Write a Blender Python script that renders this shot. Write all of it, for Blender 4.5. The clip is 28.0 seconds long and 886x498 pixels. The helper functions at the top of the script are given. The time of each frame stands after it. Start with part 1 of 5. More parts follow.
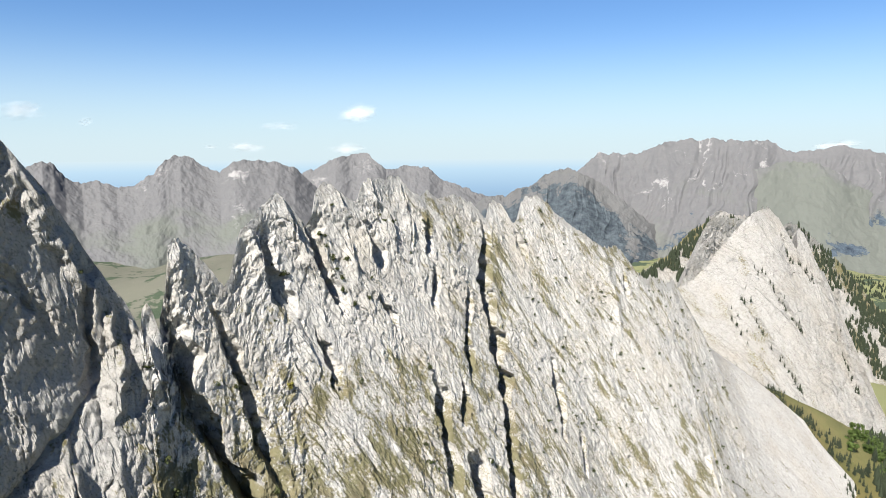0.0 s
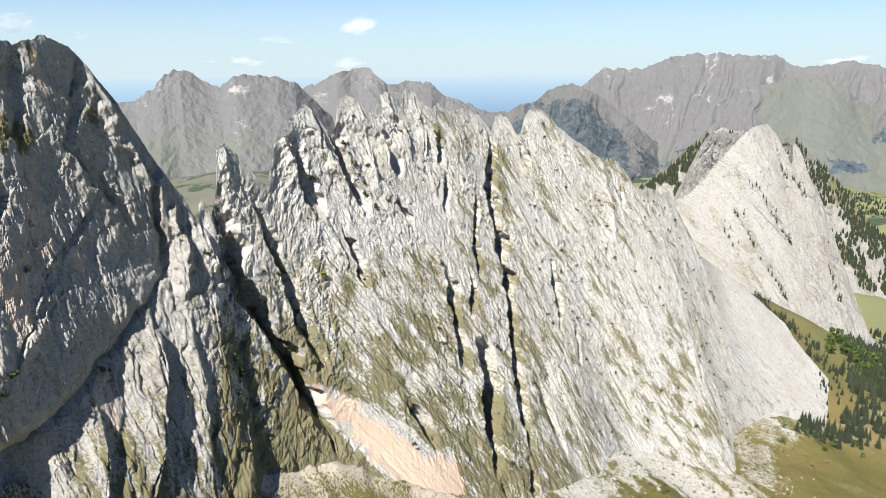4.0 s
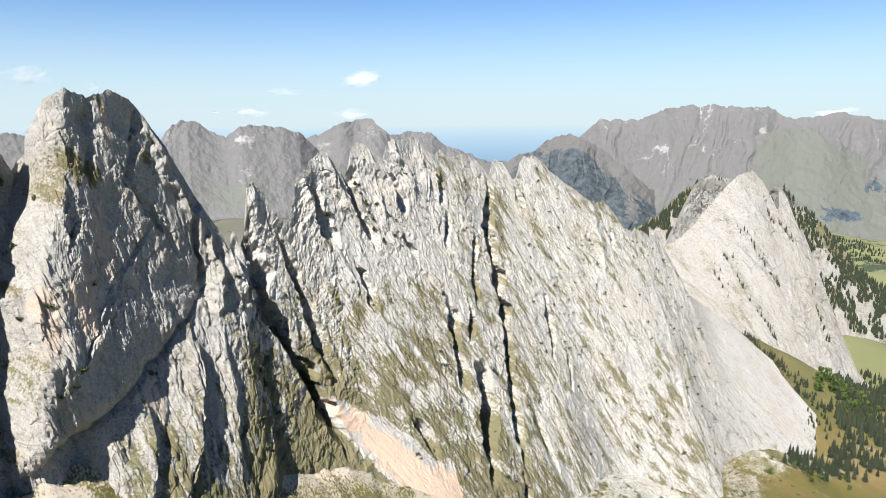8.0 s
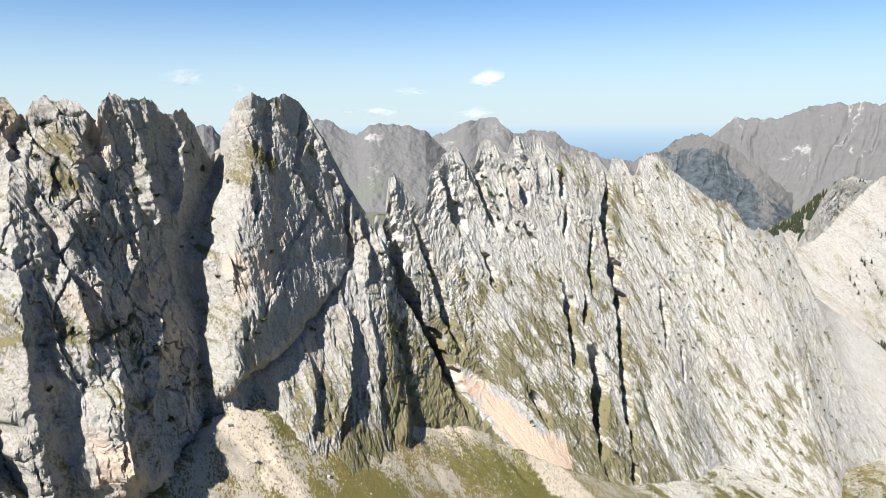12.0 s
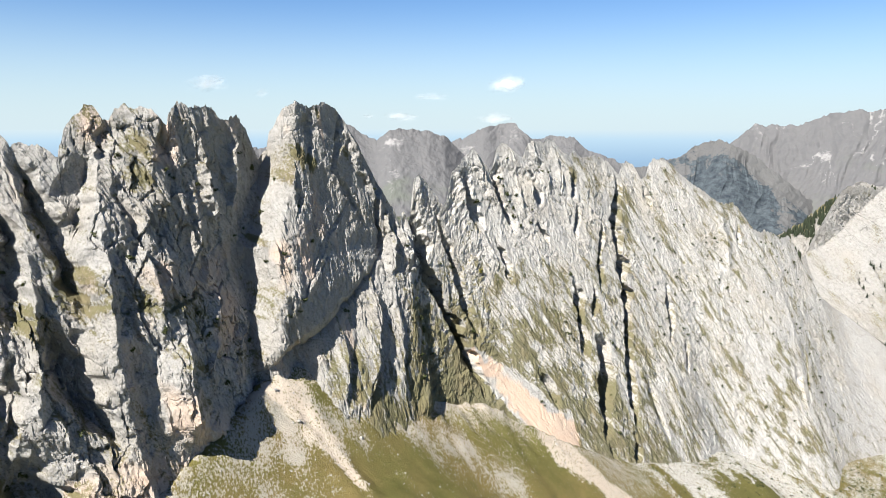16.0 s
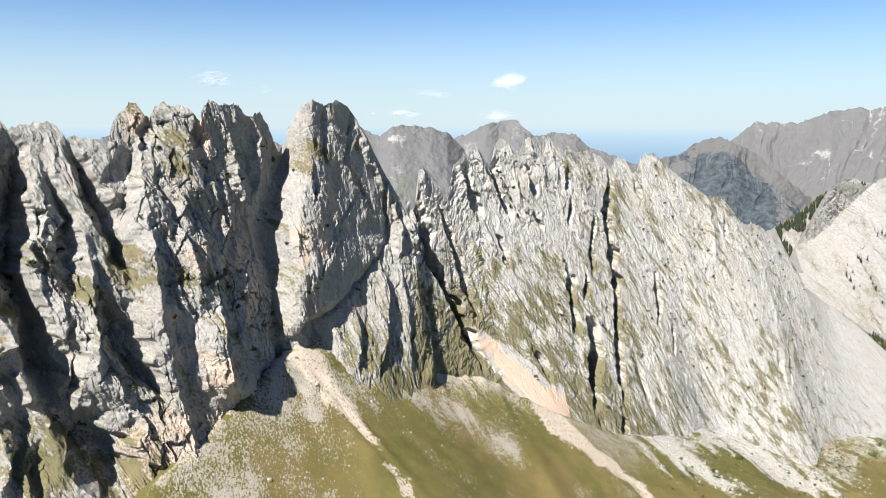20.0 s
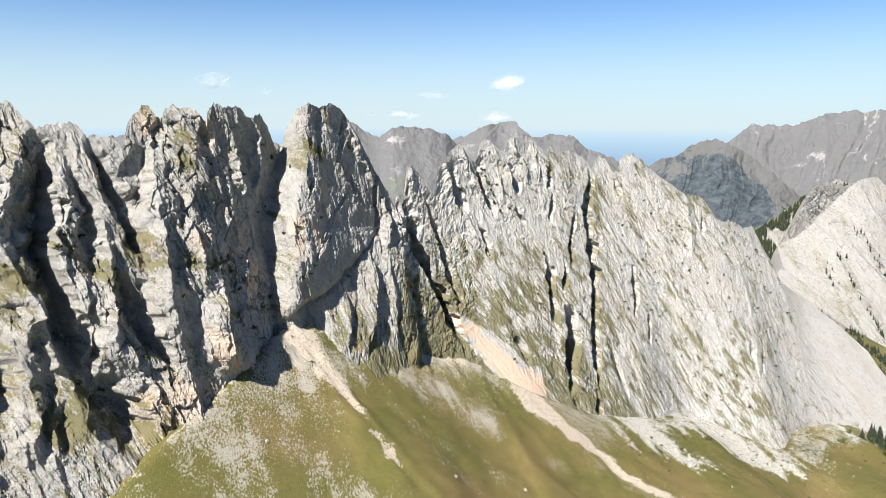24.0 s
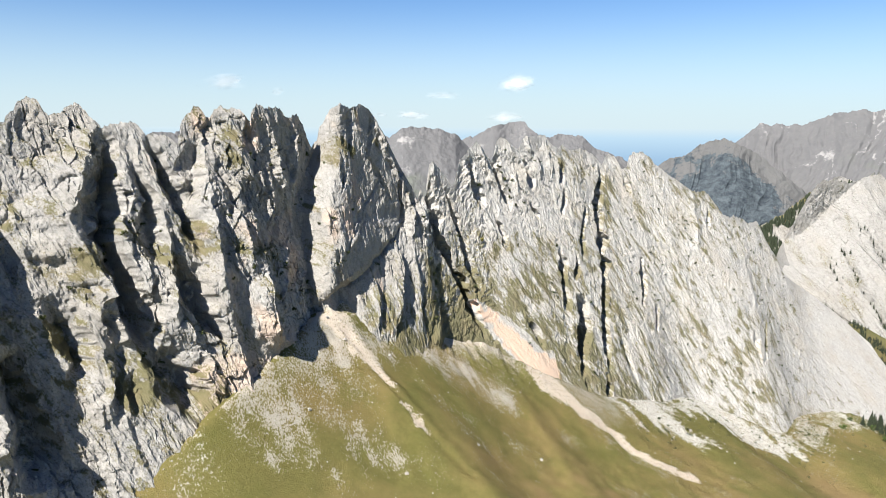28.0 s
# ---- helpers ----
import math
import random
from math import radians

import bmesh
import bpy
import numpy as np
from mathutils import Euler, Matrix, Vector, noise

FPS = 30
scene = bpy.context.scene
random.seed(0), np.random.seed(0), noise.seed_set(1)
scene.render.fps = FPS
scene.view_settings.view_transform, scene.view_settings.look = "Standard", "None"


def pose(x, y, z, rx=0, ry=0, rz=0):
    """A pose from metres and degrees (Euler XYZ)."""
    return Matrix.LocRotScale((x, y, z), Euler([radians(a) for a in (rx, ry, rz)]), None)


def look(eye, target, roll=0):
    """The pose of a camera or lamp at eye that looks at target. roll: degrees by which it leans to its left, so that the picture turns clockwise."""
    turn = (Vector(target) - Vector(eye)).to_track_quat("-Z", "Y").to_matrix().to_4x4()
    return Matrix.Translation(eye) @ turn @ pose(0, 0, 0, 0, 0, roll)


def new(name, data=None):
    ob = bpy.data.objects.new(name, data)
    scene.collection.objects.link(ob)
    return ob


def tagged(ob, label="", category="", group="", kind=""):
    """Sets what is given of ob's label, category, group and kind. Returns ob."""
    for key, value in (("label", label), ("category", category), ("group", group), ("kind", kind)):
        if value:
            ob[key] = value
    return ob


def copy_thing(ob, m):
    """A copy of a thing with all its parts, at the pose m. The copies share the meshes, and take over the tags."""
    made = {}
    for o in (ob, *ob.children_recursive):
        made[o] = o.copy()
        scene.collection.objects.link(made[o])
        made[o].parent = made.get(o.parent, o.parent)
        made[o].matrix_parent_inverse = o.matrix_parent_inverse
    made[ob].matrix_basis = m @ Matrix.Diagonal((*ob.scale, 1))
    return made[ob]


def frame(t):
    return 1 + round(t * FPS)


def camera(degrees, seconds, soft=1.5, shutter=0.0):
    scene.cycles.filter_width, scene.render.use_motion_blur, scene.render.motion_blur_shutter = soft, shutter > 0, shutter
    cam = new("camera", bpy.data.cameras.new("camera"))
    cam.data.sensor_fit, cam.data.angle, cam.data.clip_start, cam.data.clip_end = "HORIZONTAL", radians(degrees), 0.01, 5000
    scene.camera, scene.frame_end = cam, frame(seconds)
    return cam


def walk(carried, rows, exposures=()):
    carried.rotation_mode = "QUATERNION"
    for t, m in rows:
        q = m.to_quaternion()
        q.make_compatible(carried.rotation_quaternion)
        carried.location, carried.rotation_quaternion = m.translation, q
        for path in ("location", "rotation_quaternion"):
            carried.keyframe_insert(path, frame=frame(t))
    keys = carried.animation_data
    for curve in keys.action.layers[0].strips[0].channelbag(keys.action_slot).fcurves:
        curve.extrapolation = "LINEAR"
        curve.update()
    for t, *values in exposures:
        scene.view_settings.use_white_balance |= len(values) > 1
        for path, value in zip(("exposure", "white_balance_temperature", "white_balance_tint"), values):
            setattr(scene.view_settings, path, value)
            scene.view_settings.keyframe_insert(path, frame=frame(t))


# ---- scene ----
cam = camera(65.28, 28.0, soft=0.85)
PATH = [
    (0.0, (5.61, 73.19, 300.67), (5.91, 172.26, 287.05), -0.33),
    (0.5, (4.24, 68.66, 300.29), (4.54, 166.67, 280.46), -0.42),
    (1.0, (3.09, 64.65, 300.49), (3.33, 161.50, 275.62), -0.47),
    (1.5, (2.21, 60.28, 300.43), (2.47, 157.11, 275.45), -0.46),
    (2.0, (1.58, 55.74, 300.34), (1.85, 152.54, 275.25), -0.47),
    (2.5, (1.18, 51.14, 300.35), (1.41, 147.46, 273.46), -0.48),
    (4.5, (0.25, 32.22, 300.65), (0.29, 129.56, 277.73), -0.21),
    (5.0, (0.19, 27.02, 300.19), (0.28, 125.33, 281.85), -0.26),
    (5.5, (0.15, 22.30, 300.19), (0.24, 120.60, 281.87), -0.24),
    (6.0, (0.13, 17.78, 300.32), (0.19, 116.08, 281.97), -0.20),
    (6.5, (0.04, 13.10, 300.29), (-0.33, 111.40, 281.95), -0.20),
    (7.0, (-0.00, 8.49, 300.31), (-0.37, 106.79, 281.96), -0.21),
    (7.5, (0.05, 4.17, 300.13), (-0.31, 102.47, 281.76), -0.19),
    (8.0, (-0.00, 0.00, 300.00), (-0.00, 98.30, 281.63), -0.18),
    (8.5, (-0.05, -4.35, 299.78), (-4.61, 93.85, 281.42), -0.27),
    (9.0, (0.14, -9.35, 299.92), (-7.18, 88.68, 281.54), -0.23),
    (9.5, (0.19, -14.13, 299.95), (-7.16, 83.89, 281.55), -0.21),
    (10.0, (0.31, -18.78, 299.91), (-7.18, 79.22, 281.49), -0.23),
    (10.5, (0.52, -23.28, 299.97), (-8.06, 74.62, 281.51), -0.18),
    (11.0, (0.80, -27.71, 300.02), (-10.36, 69.93, 281.55), -0.19),
    (11.5, (1.16, -32.12, 299.98), (-13.08, 65.12, 281.50), -0.21),
    (12.0, (1.70, -36.66, 299.95), (-15.47, 60.11, 281.47), -0.19),
    (12.5, (2.31, -41.43, 300.06), (-17.20, 54.89, 281.56), -0.21),
    (14.5, (4.86, -59.49, 300.19), (-14.84, 36.94, 282.48), -0.04),
    (15.0, (5.58, -63.81, 300.24), (-14.14, 32.62, 282.52), 0.02),
    (15.5, (6.36, -68.32, 300.30), (-13.37, 28.09, 282.55), 0.03),
    (16.0, (7.25, -72.73, 300.25), (-12.51, 23.68, 282.50), 0.06),
    (16.5, (8.06, -77.18, 300.15), (-11.72, 19.21, 282.35), 0.07),
    (17.0, (8.92, -81.58, 300.28), (-10.89, 14.78, 282.36), 0.10),
    (17.5, (9.75, -85.96, 300.33), (-10.06, 10.39, 282.32), 0.12),
    (18.0, (10.67, -90.45, 300.32), (-9.16, 5.89, 282.25), 0.15),
    (18.5, (11.65, -94.88, 300.40), (-8.21, 1.44, 282.27), 0.19),
    (19.0, (12.49, -99.19, 300.53), (-7.40, -2.89, 282.31), 0.23),
    (19.5, (13.38, -103.41, 300.39), (-6.61, -7.14, 282.17), 0.23),
    (20.0, (14.32, -107.52, 300.30), (-5.71, -11.25, 282.08), 0.23),
    (20.5, (15.50, -111.65, 300.27), (-4.66, -15.42, 282.02), 0.22),
    (21.0, (17.02, -115.75, 300.39), (-3.24, -19.54, 282.13), 0.29),
    (21.5, (18.96, -119.75, 300.45), (-1.42, -23.55, 282.27), 0.35),
    (23.5, (28.84, -135.24, 300.45), (8.67, -38.97, 282.40), 0.41),
    (24.0, (30.48, -139.27, 300.35), (10.42, -42.97, 282.32), 0.39),
    (24.5, (31.52, -143.45, 300.35), (11.52, -47.14, 282.33), 0.43),
    (25.0, (32.13, -147.80, 300.43), (12.21, -51.47, 282.45), 0.46),
    (25.5, (32.20, -152.17, 300.46), (12.34, -55.83, 282.49), 0.47),
    (26.0, (32.00, -156.63, 300.49), (12.14, -60.28, 282.52), 0.50),
    (26.5, (31.49, -161.30, 300.38), (11.58, -64.95, 282.47), 0.46),
    (27.0, (30.95, -165.78, 300.27), (11.01, -69.44, 282.36), 0.44),
    (27.5, (30.18, -169.77, 300.00), (10.13, -73.46, 282.06), 0.38),
    (28.0, (29.03, -173.01, 299.52), (7.82, -76.95, 281.55), 0.25),
]

walk(cam, [(t, look(e, g, r)) for t, e, g, r in PATH])

# ---- world and sun ----
SUN_AZ, SUN_EL = radians(210.5), radians(48)      # compass turn from +y towards +x, height
to_sun = Vector((math.sin(SUN_AZ) * math.cos(SUN_EL), math.cos(SUN_AZ) * math.cos(SUN_EL), math.sin(SUN_EL)))
world = bpy.data.worlds.new("sky")
scene.world = world
world.use_nodes = True
wn = world.node_tree.nodes
sky = wn.new("ShaderNodeTexSky")
sky.sky_type, sky.sun_disc = "NISHITA", False
sky.sun_elevation, sky.sun_rotation = SUN_EL, SUN_AZ
sky.altitude, sky.air_density, sky.dust_density, sky.ozone_density = 1200, 1.0, 0.25, 2.5
wl = world.node_tree.links
tint = wn.new("ShaderNodeMix")                      # clear mountain air
tint.data_type, tint.blend_type = "RGBA", "MULTIPLY"
tint.inputs[0].default_value, tint.inputs[7].default_value = 1.0, (0.74, 0.98, 1.24, 1)
wl.new(sky.outputs[0], tint.inputs[6])
way = wn.new("ShaderNodeTexCoord")
part_z = wn.new("ShaderNodeSeparateXYZ")
wl.new(way.outputs["Generated"], part_z.inputs[0])
veil = wn.new("ShaderNodeMapRange")                 # pale haze towards the horizon, all round
veil.interpolation_type = "SMOOTHERSTEP"
for k, v in ((1, -0.05), (2, 0.21), (3, 0.95), (4, 0.0)):
    veil.inputs[k].default_value = v
wl.new(part_z.outputs["Z"], veil.inputs[0])
haze_mix = wn.new("ShaderNodeMix")
haze_mix.data_type = "RGBA"
haze_mix.inputs[7].default_value = (6.3, 7.6, 8.2, 1)
wl.new(veil.outputs[0], haze_mix.inputs[0])
deep = wn.new("ShaderNodeMapRange")                 # deeper blue overhead
deep.interpolation_type = "SMOOTHSTEP"
for k, v in ((1, 0.24), (2, 0.62), (3, 0.0), (4, 1.0)):
    deep.inputs[k].default_value = v
wl.new(part_z.outputs["Z"], deep.inputs[0])
zenith = wn.new("ShaderNodeMix")
zenith.data_type, zenith.blend_type = "RGBA", "MULTIPLY"
zenith.inputs[7].default_value = (0.17, 0.24, 0.38, 1)
wl.new(deep.outputs[0], zenith.inputs[0])
wl.new(tint.outputs[2], zenith.inputs[6])
wl.new(zenith.outputs[2], haze_mix.inputs[6])
wl.new(haze_mix.outputs[2], wn["Background"].inputs["Color"])
wn["Background"].inputs["Strength"].default_value = 0.056
sun = new("sun", bpy.data.lights.new("sun", "SUN"))
sun.data.energy, sun.data.angle, sun.data.color = 5.5, radians(0.53), (1.0, 0.95, 0.87)
sun.matrix_world = to_sun.to_track_quat("Z", "Y").to_matrix().to_4x4()
scene.view_settings.exposure = 1.0

# ---- noise on arrays ----
_perm = np.random.RandomState(7).permutation(4096)


def _hash(i, j, k):
    a = _perm[i & 4095]
    b = _perm[(a + j) & 4095]
    return _perm[(b + k) & 4095] / 4095.0


def vnoise(x, y, z=0.0):
    """Smooth value noise, -1 to 1."""
    x, y, z = np.broadcast_arrays(np.asarray(x, float), np.asarray(y, float), np.asarray(z, float))
    i, j, k = np.floor(x).astype(int), np.floor(y).astype(int), np.floor(z).astype(int)
    u, v, w = x - i, y - j, z - k
    u, v, w = [a * a * a * (a * (a * 6 - 15) + 10) for a in (u, v, w)]
    n = 0
    for di, fu in ((0, 1 - u), (1, u)):
        for dj, fv in ((0, 1 - v), (1, v)):
            n = n + fu * fv * ((1 - w) * _hash(i + di, j + dj, k) + w * _hash(i + di, j + dj, k + 1))
    return 2 * n - 1


def fbm(x, y, z=0.0, n=4, gain=0.5):
    s, a, f = 0, 1.0, 1.0
    for o in range(n):
        s = s + a * vnoise(x * f + 17.3 * o, y * f - 9.1 * o, z + 31.7 * o)
        a, f = a * gain, f * 2.03
    return s


def ridged(x, y, z=0.0, n=3, gain=0.55):
    """Sharp crests at 1, hollows towards 0."""
    s, a, f, tot = 0, 1.0, 1.0, 0
    for o in range(n):
        s = s + a * (1 - np.abs(vnoise(x * f + 5.7 * o, y * f + 3.3 * o, z + 11.9 * o)) * 1.6)
        tot += a
        a, f = a * gain, f * 2.1
    return s / tot


def facets(x, y, seed, tilt=0.3, crack=0.0):
    """Flat blocks, each set and tilted by itself, broken off at its edges. Returns the height and the distance to the nearest edge."""
    i, j = np.floor(x).astype(int), np.floor(y).astype(int)
    f1, f2, h = np.full(x.shape, 9.0), np.full(x.shape, 9.0), np.zeros(x.shape)
    for di in (-1, 0, 1):
        for dj in (-1, 0, 1):
            a, b = i + di, j + dj
            px, py = a + 0.1 + 0.8 * _hash(a, b, seed), b + 0.1 + 0.8 * _hash(a, b, seed + 1)
            dx, dy = x - px, y - py
            d = np.hypot(dx, dy)
            v = _hash(a, b, seed + 2) - 0.5 + tilt * (0.2 + 1.2 * _hash(a, b, seed + 3)) * dx + 0.5 * tilt * (_hash(a, b, seed + 4) - 0.5) * dy
            first = d < f1
            f2 = np.where(first, f1, np.minimum(f2, d))
            h = np.where(first, v, h)
            f1 = np.minimum(f1, d)
    return h, f2 - f1


def soft(tab, width):
    k = np.exp(-0.5 * (np.arange(-3 * width, 3 * width + 1) / width) ** 2)
    k /= k.sum()
    pad = np.pad(tab, 3 * width, mode="reflect", reflect_type="odd")
    return np.convolve(pad, k, mode="valid")


# ---- materials ----
def nodes(name):
    m = bpy.data.materials.new(name)
    m.use_nodes = True
    t = m.node_tree
    return m, t, t.nodes["Principled BSDF"]


def add(t, kind, ins=None, **props):
    n = t.nodes.new("ShaderNode" + kind)
    for k, v in props.items():
        if k == "operation":
            n.operation = v
        elif k == "data_type":
            n.data_type = v
        elif k == "blend_type":
            n.blend_type = v
        elif k == "attribute_name":
            n.attribute_name = v
    for k, v in (ins or {}).items():
        if isinstance(v, bpy.types.NodeSocket):
            t.links.new(v, n.inputs[k])
        else:
            n.inputs[k].default_value = v
    return n


def mapped(t, scale, rot=(0, 0, 0)):
    c = add(t, "NewGeometry")
    return add(t, "Mapping", {"Vector": c.outputs["Position"], "Scale": scale, "Rotation": rot}).outputs[0]


def along(t, way, scale, stretch):
    """Position with its grain drawn out along one direction."""
    n = add(t, "Mapping", {"Vector": add(t, "NewGeometry").outputs["Position"], "Rotation": tuple(Vector(way).normalized().to_track_quat("Z", "Y").to_euler()),
                           "Scale": (1 / scale, 1 / scale, stretch / scale)})
    n.vector_type = "TEXTURE"
    return n.outputs[0]


def tex(t, vec, scale, detail=6.0, rough=0.6, distort=0.0):
    return add(t, "TexNoise", {"Vector": vec, "Scale": scale, "Detail": detail, "Roughness": rough, "Distortion": distort}).outputs["Fac"]


def ramp(t, fac, stops):
    r = t.nodes.new("ShaderNodeValToRGB")
    t.links.new(fac, r.inputs[0])
    e = r.color_ramp.elements
    while len(e) < len(stops):
        e.new(0.5)
    for i, (p, c) in enumerate(stops):
        e[i].position = p
        e[i].color = (*c, 1) if len(c) == 3 else c
    return r.outputs[0]


def mix(t, fac, a, b, blend="MIX"):
    n = t.nodes.new("ShaderNodeMix")
    n.data_type, n.blend_type = "RGBA", blend
    for k, v in ((0, fac), (6, a), (7, b)):
        if isinstance(v, bpy.types.NodeSocket):
            t.links.new(v, n.inputs[k])
        else:
            n.inputs[k].default_value = v if k == 0 else ((*v, 1) if len(v) == 3 else v)
    return n.outputs[2]


def num(t, op, a, b=0.0):
    n = t.nodes.new("ShaderNodeMath")
    n.operation = op
    for i, v in enumerate((a, b)):
        if isinstance(v, bpy.types.NodeSocket):
            t.links.new(v, n.inputs[i])
        else:
            n.inputs[i].default_value = v
    return n.outputs[0]


def attr(t, name):
    return add(t, "Attribute", attribute_name=name).outputs["Fac"]


def bump(t, b, height, dist, strength=0.7):
    n = add(t, "Bump", {"Height": height, "Distance": dist, "Strength": strength})
    t.links.new(n.outputs[0], b.inputs["Normal"])


def cracks(t, vec, scale, width):
    """Thin joints between blocks: 1 in the joint."""
    n = t.nodes.new("ShaderNodeTexVoronoi")
    n.feature = "DISTANCE_TO_EDGE"
    t.links.new(vec, n.inputs["Vector"])
    n.inputs["Scale"].default_value = scale
    return ramp(t, n.outputs["Distance"], [(0.0, (1, 1, 1)), (width, (0, 0, 0))])


def rock_material(name, grain=1.0, grass=(0.13, 0.117, 0.042), pale=1.0):
    """Pale limestone with joints and streaks along its dip, stains, dark specks that double as small shadows, ochre
    scars and turf on its ledges.
    """
    m, t, b = nodes(name)
    dip = along(t, (0.38, 0.46, -0.80), grain, 1.35)
    plain = mapped(t, (grain, grain, grain))
    warp = t.nodes.new("ShaderNodeTexNoise")
    t.links.new(dip, warp.inputs["Vector"])
    warp.inputs["Scale"].default_value, warp.inputs["Detail"].default_value, warp.inputs["Roughness"].default_value = 0.35, 5, 0.65
    bent = mix(t, 1.0, dip, mix(t, 1.0, warp.outputs["Color"], (5.0, 5.0, 5.0), "MULTIPLY"), "ADD")
    streak = tex(t, dip, 0.5, 10, 0.74)
    thin = tex(t, dip, 1.7, 7, 0.74)
    blot = tex(t, plain, 0.03, 5, 0.6)
    fine = tex(t, plain, 1.1, 8, 0.78)
    shade = lambda v: tuple(min(0.66, c * pale) for c in v)
    c = ramp(t, streak, [(0.28, shade((0.16, 0.155, 0.146))), (0.37, shade((0.31, 0.30, 0.284))), (0.47, shade((0.40, 0.39, 0.372))), (0.72, shade((0.475, 0.465, 0.445)))])
    joint = num(t, "MULTIPLY", cracks(t, bent, 0.16, 0.035), ramp(t, tex(t, plain, 0.11, 4, 0.6), [(0.42, (0, 0, 0)), (0.55, (1, 1, 1))]))
    hair = num(t, "MULTIPLY", cracks(t, bent, 0.4, 0.04), ramp(t, tex(t, plain, 0.09, 4, 0.6), [(0.52, (0, 0, 0)), (0.66, (0.6, 0.6, 0.6))]))
    speckled = ramp(t, tex(t, dip, 0.07, 5, 0.6), [(0.40, (0.45, 0.45, 0.45)), (0.60, (1, 1, 1))])
    c = mix(t, ramp(t, blot, [(0.45, (0, 0, 0)), (0.7, (0.4, 0.4, 0.4))]), c, shade((0.36, 0.315, 0.25)))
    # dark lichen and crack specks, also painted for shadows the bump can't cast
    c = mix(t, num(t, "MULTIPLY", speckled, ramp(t, thin, [(0.385, (1, 1, 1)), (0.445, (0, 0, 0))])), c, (0.075, 0.072, 0.066))
    c = mix(t, num(t, "MULTIPLY", speckled, ramp(t, fine, [(0.375, (0.95, 0.95, 0.95)), (0.435, (0, 0, 0))])), c, (0.11, 0.107, 0.10))
    c = mix(t, ramp(t, fine, [(0.56, (0, 0, 0)), (0.68, (0.6, 0.6, 0.6))]), c, shade((0.56, 0.55, 0.53)))
    c = mix(t, num(t, "MULTIPLY", num(t, "MAXIMUM", joint, hair), 0.38), c, (0.075, 0.07, 0.062))
    pink = mix(t, tex(t, plain, 0.12, 6, 0.65), (0.50, 0.345, 0.262), (0.57, 0.475, 0.38))
    c = mix(t, attr(t, "scar"), c, mix(t, ramp(t, thin, [(0.3, (0.4, 0.4, 0.4)), (0.42, (0, 0, 0))]), pink, (0.26, 0.17, 0.12)))
    turf = mix(t, tex(t, plain, 0.5, 5, 0.7), grass, (0.08, 0.076, 0.024))
    turf = mix(t, ramp(t, tex(t, plain, 0.08, 4, 0.6), [(0.45, (0, 0, 0)), (0.7, (0.8, 0.8, 0.8))]), turf, (0.15, 0.12, 0.055))
    g = num(t, "ADD", attr(t, "turf"), num(t, "MULTIPLY", num(t, "SUBTRACT", tex(t, dip, 0.95, 9, 0.8), 0.5), 2.7))
    c = mix(t, ramp(t, g, [(0.43, (0, 0, 0)), (0.66, (0.85, 0.85, 0.85))]), c, turf)
    t.links.new(c, b.inputs["Base Color"])
    b.inputs["Roughness"].default_value = 0.92
    b.inputs["Specular IOR Level"].default_value = 0.12
    h = num(t, "ADD", num(t, "ADD", streak, num(t, "MULTIPLY", thin, 0.4)), num(t, "MULTIPLY", fine, 0.55))
    h = num(t, "SUBTRACT", h, num(t, "MULTIPLY", num(t, "MAXIMUM", joint, hair), 0.2))
    bump(t, b, h, 0.85 / grain, 0.65)
    return m


